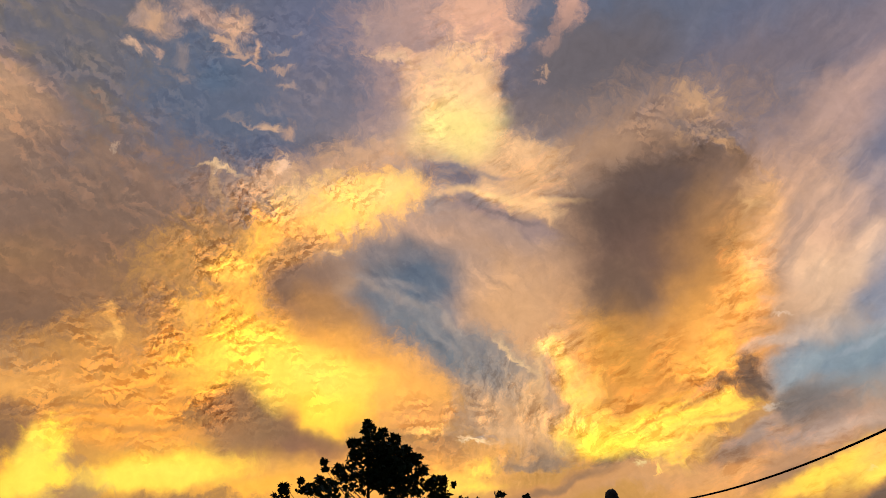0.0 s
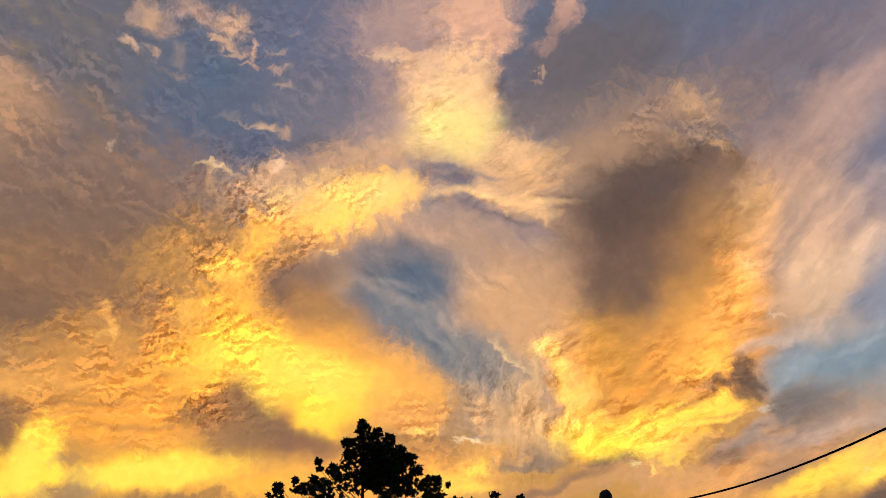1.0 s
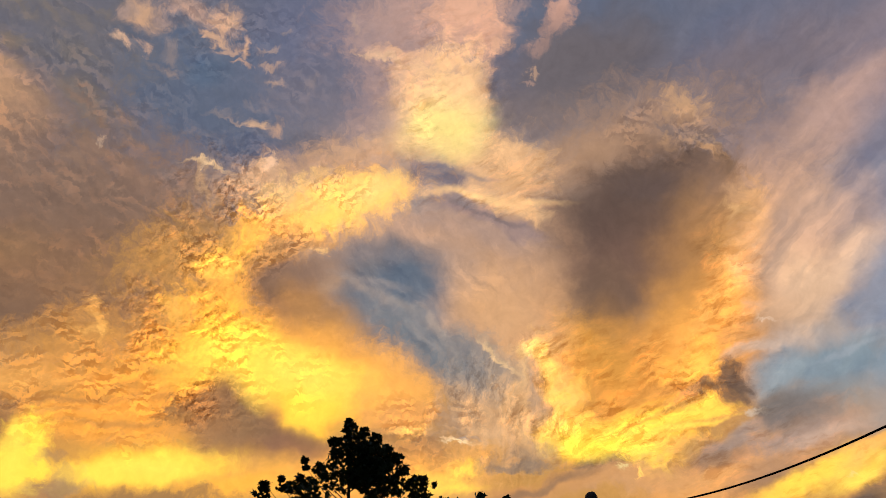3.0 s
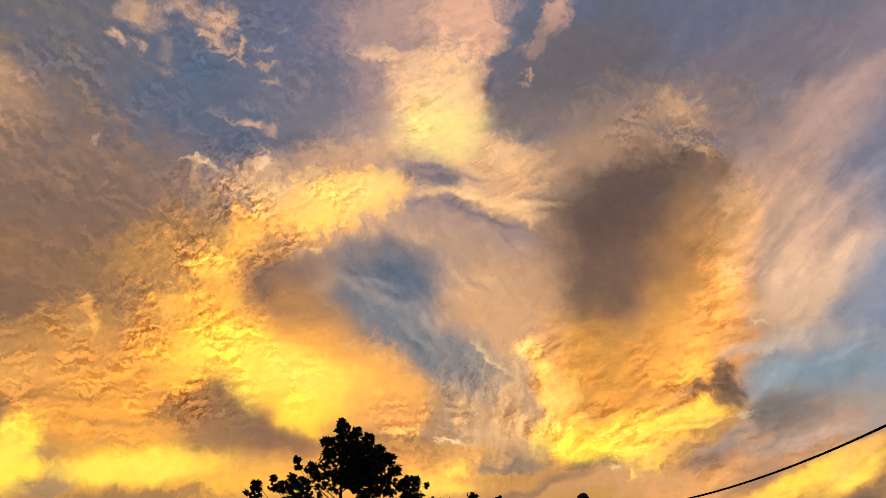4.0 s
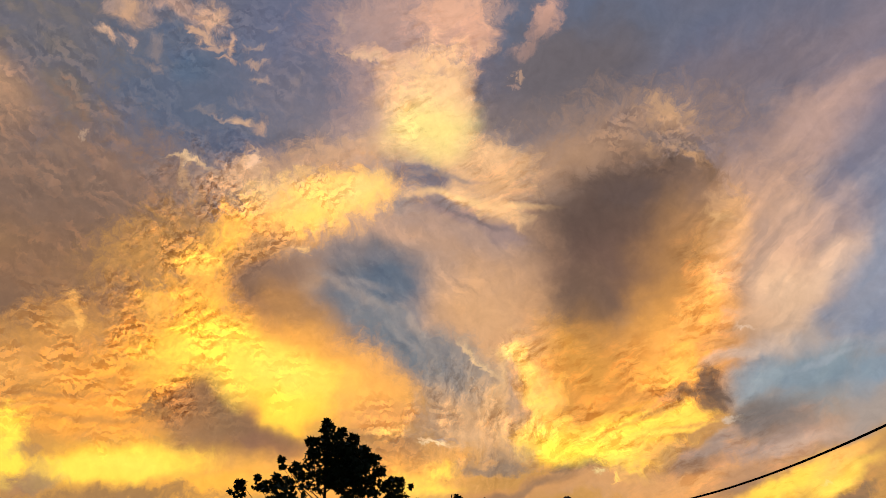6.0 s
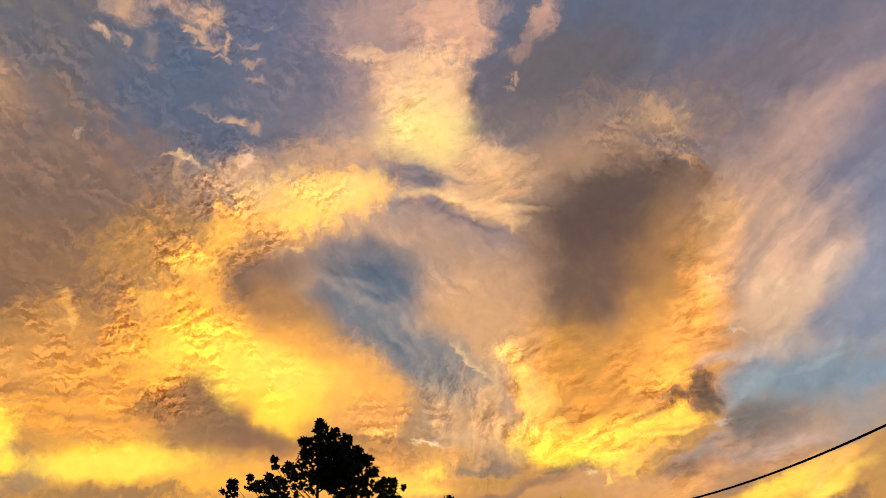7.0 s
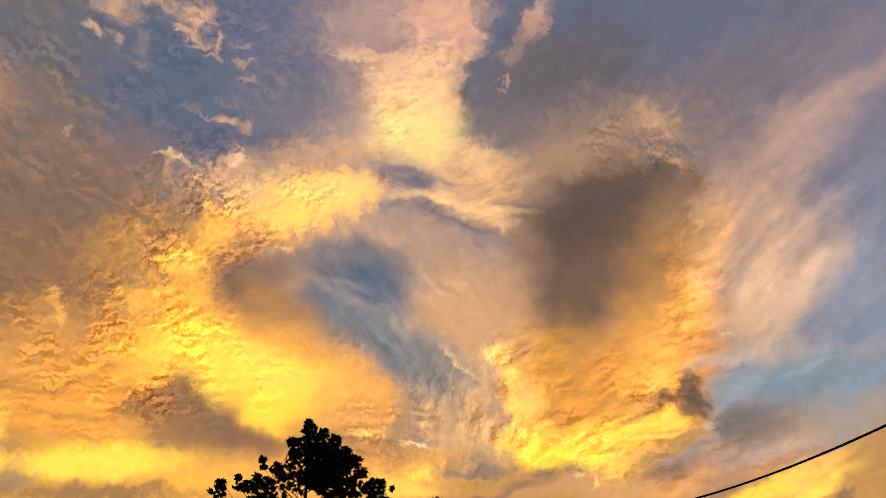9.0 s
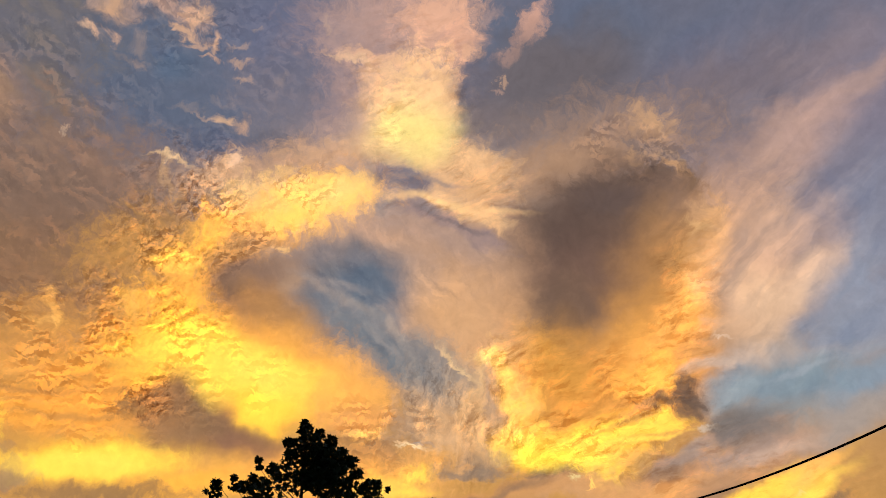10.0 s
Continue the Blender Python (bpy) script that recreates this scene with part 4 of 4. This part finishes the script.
# flakes of gold, drawn out sideways low down and aslant along the arc
colour = relief(colour, 2, 0.55, 1.25, 1.4, 0.7, -75, 0.3, cover((-17, -7, 9, 4, 0, 1.0), (-19, -9, 6, 2, 0, 0.6), (0, -11, 4, 2, 0, 0.8)),
                (0.82, 0.72, 0.63, 1), (1.46, 1.32, 1.08, 1), 0.22)
colour = relief(colour, 30, 0.75, 1.2, 1.7, 0.8, -50, 0.32, cover((-12, 0, 5, 2.6, 40, 1.0), (-7, 2.6, 4, 1.4, 20, 0.7), (-14, -4, 4, 3, 0, 0.9), (-12.5, 4, 3, 1.5, 0, 0.9), (-9, 0.5, 3, 1.6, 30, 1.0), (-13.2, -9.5, 2.2, 1.6, 0, 1.0)),
                (0.66, 0.57, 0.5, 1), (1.46, 1.32, 1.1, 1), 0.22)
# crests of the skirt and the flames beside it
colour = relief(colour, 24, 0.5, 1.3, 1.25, 0.9, -70, 0.32, cover((14.5, -9, 4.5, 3, 15, 1.0), (17.5, -2, 1.6, 4, -20, 0.6), (11, -11.5, 4, 1.6, 0, 0.5)),
                (0.84, 0.75, 0.66, 1), (1.24, 1.18, 1.05, 1), 0.26)
colour = relief(colour, 74, 0.5, 1.3, 1.35, 1.0, -20, 0.32, cover((6.5, -8.5, 3, 3.2, 0, 1.0), (2, -11, 3, 2, 0, 0.5), (3, -7, 2.5, 2, 0, 0.5)),
                (0.84, 0.77, 0.7, 1), (1.22, 1.15, 1.06, 1), 0.26)
chart_a = onward(colour)
fleck_arc = fbm(combed_by(40, 0.8, 1.3, drift(chart_a, 0.9, 4, 0.6, 0.9)), 2.5, 7, 0.66)
colour = texture(colour, fleck_arc, cover((-12, 0, 5, 2.6, 40, 0.8), (-14, -4, 4, 3, 0, 0.6), (-12.5, 4, 3, 1.5, 0, 0.9), (-13.5, -9.5, 2, 1.4, 0, 1.0)),
                 0.36, 0.49, 0.62, (0.68, 0.58, 0.51, 1), (1.36, 1.24, 1.08, 1))
# lit folds under the heart-shaped cloud
chart_a = onward(colour)
fold = fbm(combed_by(24, 0.35, 1.2, drift(chart_a, 0.5, 4, 0.5, 1.0)), 1.5, 7, 0.62)
colour = texture(colour, fold, cover((13, -9, 6, 4, 15, 1.0), (7.5, -7, 2, 3, 0, 1.0), (17.5, -2, 2, 4, 0, 0.8), (19, -12, 8, 3, 0, 0.6), (1, 9, 3.5, 5, 0, 0.6), (4, 4, 4, 2, 0, 0.7)),
                 0.35, 0.49, 0.63, (0.74, 0.64, 0.56, 1), (1.35, 1.2, 1.1, 1))
# silky veils
chart_a = onward(colour)
silk = fbm(combed_by(52, 0.22, 1.2, drift(chart_a, 0.3, 3, 0.5, 1.6)), 0.8, 6, 0.55)
colour = texture(colour, silk, cover((22, 2, 6, 8, 0, 1.0), (20, 10, 8, 5, 0, 0.6)), 0.34, 0.49, 0.64, (0.82, 0.85, 0.9, 1), (1.2, 1.16, 1.1, 1))
chart_a = onward(colour)
veil = fbm(combed_by(-48, 0.4, 1.4, drift(chart_a, 0.4, 5, 0.6, 2.4)), 0.8, 6, 0.6)
colour = texture(colour, veil, cover((0, -2.5, 6, 5, -30, 0.8), (1, 6, 5, 7, 0, 0.6), (5, 1, 5, 4, 0, 0.6)), 0.34, 0.49, 0.64, (0.82, 0.84, 0.88, 1), (1.2, 1.16, 1.1, 1))
# upright wisps
chart_a = onward(colour)
wisp = fbm(combed_by(84, 0.45, 1.5, drift(chart_a, 0.6, 5, 0.6, 1.5)), 1.4, 7, 0.64)
colour = texture(colour, wisp, cover((4.5, -9, 3.6, 3.2, 0, 1.0), (2, -11, 3, 2, 0, 0.6)), 0.35, 0.49, 0.63, (0.74, 0.72, 0.71, 1), (1.34, 1.26, 1.14, 1))
# faint grain everywhere
chart_a = onward(colour)
grain_all = fbm(drift(chart_a, 0.45, 4, 0.55, 1.6), 1.3, 8, 0.62)
tone = vec("SCALE", colour, calc("MULTIPLY_ADD", grain_all, 0.3, 0.86))
# towards the east the dusk has already gone dim and blue
east = ramp(facing, -0.2, 0.62)
dome = blend(east, srgb("2b3140"), tone)
world.cycles.sampling_method = "MANUAL"
world.cycles.sample_map_resolution = 256
out_b = node("ShaderNodeBackground")
link(dome, out_b.inputs["Color"])
out_b.inputs["Strength"].default_value = 1.03
out_w = node("ShaderNodeOutputWorld")
link(out_b.outputs[0], out_w.inputs["Surface"])

sun = new("sun", bpy.data.lights.new("sun", "SUN"))
sun.data.energy, sun.data.angle, sun.data.color = 0.5, radians(10), (1.0, 0.72, 0.42)
sun.matrix_world = look((-10, 50, 6), (0, 0, 1.6))


# ---- materials ----
def material(name, dark, pale, scale, rough, relief=0.3, stretch=(1, 1, 1), by_object=0.0):
    m = bpy.data.materials.new(name)
    m.use_nodes = True
    nt = m.node_tree
    b = nt.nodes["Principled BSDF"]
    b.inputs["Roughness"].default_value = rough
    b.inputs["Specular IOR Level"].default_value = 0.25
    tc = nt.nodes.new("ShaderNodeTexCoord")
    mp = nt.nodes.new("ShaderNodeMapping")
    mp.inputs["Scale"].default_value = stretch
    nt.links.new(tc.outputs["Object"], mp.inputs["Vector"])
    big = nt.nodes.new("ShaderNodeTexNoise")
    big.inputs["Scale"].default_value = scale
    big.inputs["Detail"].default_value = 4
    small = nt.nodes.new("ShaderNodeTexNoise")
    small.inputs["Scale"].default_value = scale * 14
    small.inputs["Detail"].default_value = 5
    for n in (big, small):
        nt.links.new(mp.outputs[0], n.inputs["Vector"])
    add = nt.nodes.new("ShaderNodeMath")
    add.operation = "ADD"
    nt.links.new(big.outputs["Fac"], add.inputs[0])
    nt.links.new(small.outputs["Fac"], add.inputs[1])
    last = add.outputs[0]
    if by_object:
        info = nt.nodes.new("ShaderNodeObjectInfo")
        mix = nt.nodes.new("ShaderNodeMath")
        mix.operation = "MULTIPLY_ADD"
        mix.inputs[1].default_value = by_object
        nt.links.new(info.outputs["Random"], mix.inputs[0])
        nt.links.new(last, mix.inputs[2])
        last = mix.outputs[0]
    cr = nt.nodes.new("ShaderNodeValToRGB")
    cr.color_ramp.elements[0].position, cr.color_ramp.elements[1].position = 0.35, 0.75
    cr.color_ramp.elements[0].color, cr.color_ramp.elements[1].color = (*dark, 1), (*pale, 1)
    half = nt.nodes.new("ShaderNodeMath")
    half.operation = "MULTIPLY"
    half.inputs[1].default_value = 0.5
    nt.links.new(last, half.inputs[0])
    nt.links.new(half.outputs[0], cr.inputs[0])
    nt.links.new(cr.outputs[0], b.inputs["Base Color"])
    bump = nt.nodes.new("ShaderNodeBump")
    bump.inputs["Strength"].default_value = relief
    bump.inputs["Distance"].default_value = 0.01
    nt.links.new(small.outputs["Fac"], bump.inputs["Height"])
    nt.links.new(bump.outputs[0], b.inputs["Normal"])
    return m


LEAF = material("leaf_green", (0.025, 0.045, 0.015), (0.06, 0.09, 0.03), 1.5, 0.6, 0.15, by_object=0.3)
BARK = material("grey_brown_bark", (0.05, 0.04, 0.03), (0.16, 0.13, 0.1), 3.0, 0.9, 0.8, (1, 1, 0.25))
POLE_WOOD = material("weathered_pole_wood", (0.07, 0.05, 0.035), (0.2, 0.15, 0.11), 4.0, 0.85, 0.6, (1, 1, 0.06))
STEEL = material("galvanised_steel", (0.25, 0.25, 0.26), (0.42, 0.42, 0.42), 6.0, 0.5, 0.2)
STEEL.node_tree.nodes["Principled BSDF"].inputs["Metallic"].default_value = 0.9
RUBBER = material("black_cable_sheath", (0.006, 0.006, 0.007), (0.012, 0.012, 0.012), 5.0, 0.9, 0.0)
RUBBER.node_tree.nodes["Principled BSDF"].inputs["Specular IOR Level"].default_value = 0.05
GRASS = material("meadow_ground", (0.03, 0.045, 0.015), (0.1, 0.09, 0.045), 0.35, 0.95, 0.9)


# ---- meshes ----
def part(name, bm, mat, parent=None, label=""):
    me = bpy.data.meshes.new(name)
    bm.to_mesh(me)
    bm.free()
    me.materials.append(mat)
    ob = new(name, me)
    if parent:
        ob.parent = parent
    if label:
        tagged(ob, label)
    return ob


def tube(bm, points, radii, sides=10, cap=True):
    """A round bar through points with a radius at each."""
    rings = []
    points = [Vector(p) for p in points]
    for i, p in enumerate(points):
        d = (points[min(i + 1, len(points) - 1)] - points[max(i - 1, 0)]).normalized()
        q = d.to_track_quat("Z", "Y")
        rings.append([bm.verts.new(p + q @ Vector((radii[i] * math.cos(math.tau * k / sides), radii[i] * math.sin(math.tau * k / sides), 0))) for k in range(sides)])
    for a, b in zip(rings, rings[1:]):
        for k in range(sides):
            f = bm.faces.new((a[k], a[(k + 1) % sides], b[(k + 1) % sides], b[k]))
            f.smooth = True
    if cap:
        bm.faces.new(rings[0][::-1])
        bm.faces.new(rings[-1])


# ---- ground ----
bm = bmesh.new()
bmesh.ops.create_grid(bm, x_segments=90, y_segments=90, size=2000)
for v in bm.verts:
    far = math.hypot(v.co.x, v.co.y)
    v.co.z = 0.0 if far < 60 else (far - 60) * 0.012 * noise.noise(v.co * 0.004) - 0.05
ground = tagged(part("ground", bm, GRASS), "dim grassy ground under the evening sky", "ground", kind="structure")

# ---- poles and the cable between them ----
POLE_A, POLE_B = Vector((3.03, 18.96, 0)), Vector((7.36, -0.74, 0))
POLE_TOP = 8.37


def utility_pole(at):
    """A round wooden pole with a hewn, chamfered head and a steel hook for the cable."""
    base = new("utility_pole")
    base.location = at
    bm = bmesh.new()
    zs = [-0.6, 0, 1, 2.5, 4, 5.5, 7.4, POLE_TOP - 0.16, POLE_TOP - 0.07, POLE_TOP - 0.0]
    rs = [0.18, 0.178, 0.17, 0.16, 0.15, 0.14, 0.132, 0.128, 0.118, 0.05]
    pts = [(0.006 * math.sin(z * 1.3), 0.005 * math.cos(z), z) for z in zs]
    tube(bm, pts, rs, 12)
    rnd = random.Random(4)
    for v in bm.verts:
        if v.co.z > POLE_TOP - 0.1:
            v.co += Vector((rnd.uniform(-1, 1), rnd.uniform(-1, 1), rnd.uniform(-1, 1))) * 0.012
            v.co.z -= 0.28 * max(0.0, v.co.x)
    shaft = part("shaft", bm, POLE_WOOD, base)
    bm = bmesh.new()
    tube(bm, [(0, 0, POLE_TOP - 0.38), (0, 0, POLE_TOP - 0.33)], [0.139, 0.139], 16)
    part("steel_band", bm, STEEL, base, "galvanised steel band")
    return base


pole_a = tagged(utility_pole(POLE_A), "weathered wooden utility pole with a chamfered top, dark against the sky", "utility pole", "poles of the cable")
pole_a.rotation_euler = (0, radians(2.5), 0)
pole_a.location.x -= POLE_TOP * math.sin(radians(2.5))
pole_b = tagged(copy_thing(pole_a, pose(*POLE_B, 0, 0, 76)), "weathered wooden utility pole carrying the cable's other end")

flat_way = (POLE_B - POLE_A)
SPAN = flat_way.length
flat_way.normalize()
bm = bmesh.new()
pts = []
for i in range(73):
    s = SPAN * i / 72
    p = POLE_A + flat_way * s
    p.z = 8.062 - 0.3385 * s + 0.01356 * s * s
    pts.append(p)
tube(bm, pts, [0.014] * len(pts), 8)
cable = part("overhead_cable", bm, RUBBER)
tagged(cable, "thick black overhead cable sagging between two wooden poles", "cable")
bm = bmesh.new()
tube(bm, [pts[0] + Vector((0, 0, 0.03)), pts[0] + flat_way * 0.25 + Vector((0, 0, -0.075))], [0.02, 0.02], 8)
part("end_clamp", bm, STEEL, cable, "steel clamp gripping the cable end")

# ---- tree ----
APEX = Vector((-1.83, 24.96, 12.29))
ROOT = Vector((-1.3, 25.14, 0))
rnd = random.Random(11)


def leaf_shape():
    """A five-lobed leaf, stalk at the origin, about one unit long, a little cupped."""
    edge = [(0, 0), (0.3, 0.02), (0.5, 0.22), (0.3, 0.36), (0.56, 0.62), (0.22, 0.6), (0, 1.0), (-0.24, 0.6), (-0.55, 0.6), (-0.3, 0.36), (-0.5, 0.2), (-0.28, 0.02)]
    verts = [(x, y, 0.22 * abs(x) - 0.12 * y * y) for x, y in edge]
    verts.append((0, 0.35, -0.02))
    n = len(edge)
    return verts, [(i, (i + 1) % n, n) for i in range(n)]


LEAF_V, LEAF_F = leaf_shape()
LEAF_NP = np.array(LEAF_V)
leaf_mesh = bpy.data.meshes.new("leaf")
leaf_mesh.from_pydata(LEAF_V, [], LEAF_F)
leaf_mesh.materials.append(LEAF)

# tufts of the crown: sideways, depth and height from the tip, radii, number of leaves
tufts = []


def tuft(x, z, rx, rz, count, y=0.0, ry=None):
    tufts.append((Vector((x, y, z)), Vector((rx, ry if ry else rx, rz)), count))


# spire and its shoulders
tuft(0.0, -0.12, 0.10, 0.14, 26)
tuft(0.02, -0.34, 0.20, 0.2, 70)
tuft(0.38, -0.38, 0.13, 0.14, 36)
tuft(0.66, -0.55, 0.17, 0.16, 44)
tuft(-0.36, -0.64, 0.19, 0.12, 44)
tuft(0.2, -0.68, 0.45, 0.25, 210)
tuft(0.97, -0.80, 0.13, 0.13, 30)
tuft(1.2, -1.05, 0.16, 0.15, 44)
tuft(1.37, -1.3, 0.14, 0.14, 34)
tuft(0.55, -1.05, 0.65, 0.35, 560)
tuft(-0.25, -0.98, 0.25, 0.2, 80)
tuft(-0.66, -1.3, 0.17, 0.15, 50)
tuft(-0.2, -1.5, 0.55, 0.38, 220)
tuft(0.75, -1.55, 0.65, 0.4, 560)
tuft(-0.9, -1.72, 0.28, 0.22, 56)
# loose shoots beside it
tuft(-1.03, -1.1, 0.10, 0.07, 12)
tuft(-0.98, -1.28, 0.10, 0.1, 10)
tuft(-1.08, -1.55, 0.13, 0.12, 20)
tuft(-1.3, -1.78, 0.2, 0.14, 34)
tuft(-1.52, -1.57, 0.1, 0.07, 12)
tuft(-1.5, -1.78, 0.15, 0.1, 18)
tuft(-1.92, -1.71, 0.17, 0.09, 22)
tuft(-1.95, -1.92, 0.26, 0.15, 46)
tuft(1.72, -1.62, 0.27, 0.17, 84)
tuft(1.74, -1.95, 0.3, 0.18, 84)
tuft(2.08, -1.66, 0.09, 0.07, 10)
tuft(1.5, -1.72, 0.15, 0.15, 40)
tuft(3.16, -1.9, 0.13, 0.07, 14)
tuft(2.9, -2.1, 0.07, 0.04, 6)
tuft(3.78, -1.98, 0.1, 0.06, 10)
# the body of the crown, below
for i in range(46):
    h = rnd.uniform(-7.4, -2.75)
    wide = 2.2 + 1.9 * math.sin(min(1.0, (-h - 1.6) / 4.5) * math.pi * 0.62)
    a = rnd.uniform(0, math.tau)
    r = wide * math.sqrt(rnd.uniform(0.1, 1))
    tuft(0.5 + r * math.cos(a), h, rnd.uniform(0.5, 0.8), rnd.uniform(0.35, 0.55), 170, r * math.sin(a))

tree = new("tree")
tree.location = ROOT
tagged(tree, "leafy broadleaf tree with lobed leaves, black silhouette against sunset clouds", "tree")


def bough(name, points, thick, thin, label=""):
    bm = bmesh.new()
    n = len(points)
    tube(bm, [Vector(p) - ROOT for p in points], [thick + (thin - thick) * i / (n - 1) for i in range(n)], 9)
    return part(name, bm, BARK, tree, label)


trunk_line = []
for i in range(15):
    k = i / 14
    p = ROOT.lerp(APEX + Vector((0, 0, -0.2)), k)
    p += Vector((0.12 * math.sin(k * 7), 0.1 * math.cos(k * 6) - 0.1, 0)) * (1 - k)
    if i == 0:
        p.z -= 0.3
    trunk_line.append(p)
bough("trunk", trunk_line, 0.19, 0.012)


def on_trunk(z):
    for a, b in zip(trunk_line, trunk_line[1:]):
        if a.z <= z <= b.z:
            return a.lerp(b, (z - a.z) / (b.z - a.z))
    return trunk_line[-1].copy()


twigs = bmesh.new()
for centre, radii, count in tufts:
    tip = APEX + centre
    reach = math.hypot(centre.x, centre.y)
    start = on_trunk(max(2.2, tip.z - 0.35 - reach * 0.75))
    mid = start.lerp(tip, 0.55) + Vector((0, 0, -0.12 * reach))
    line = [start, start.lerp(mid, 0.5) + Vector((0, 0, -0.03 * reach)), mid, tip.lerp(mid, 0.4), tip]
    if count >= 150 and centre.z < -2.2:
        bough("limb", line, 0.05, 0.012)
    else:
        tube(twigs, [p - ROOT for p in line], [0.018, 0.014, 0.01, 0.007, 0.004], 5)
part("twigs", twigs, BARK, tree, "thin grey-brown twigs")

picked, chunks_v, chunks_f, total = [], [], [], 0
for n_tuft, (centre, radii, count) in enumerate(tufts):
    for i in range(count):
        while True:
            q = Vector((rnd.uniform(-1, 1), rnd.uniform(-1, 1), rnd.uniform(-1, 1)))
            if q.length <= 1:
                break
        at = APEX + centre + Vector((q.x * radii.x, q.y * radii.y, q.z * radii.z))
        size = rnd.uniform(0.1, 0.165)
        out_q = (q + Vector((rnd.gauss(0, 0.5), rnd.gauss(0, 0.5), rnd.gauss(0, 0.5) + 0.2))).normalized()
        turn = out_q.to_track_quat("Y", "Z") @ Euler((rnd.gauss(0, 0.5), rnd.uniform(-1.4, 1.4), rnd.gauss(0, 0.4))).to_quaternion()
        m = Matrix.LocRotScale(at - ROOT - turn @ Vector((0, 0.5 * size, 0)), turn, (size, size, size))
        if len(picked) < 300 and (n_tuft < 5 or 15 <= n_tuft < 30) and rnd.random() < 0.7:
            picked.append(m)
            continue
        w = np.array(m)
        chunks_v.append(LEAF_NP @ w[:3, :3].T + w[:3, 3])
        chunks_f.append(np.array(LEAF_F) + total)
        total += len(LEAF_V)
crown_mesh = bpy.data.meshes.new("crown")
crown_mesh.from_pydata(np.concatenate(chunks_v).tolist(), [], np.concatenate(chunks_f).tolist())
crown_mesh.materials.append(LEAF)
crown = new("crown", crown_mesh)
crown.parent = tree
tagged(crown, "dense mass of dark green lobed leaves", kind="stuff")
for m in picked:
    ob = new("leaf", leaf_mesh)
    ob.parent = tree
    ob.matrix_basis = m
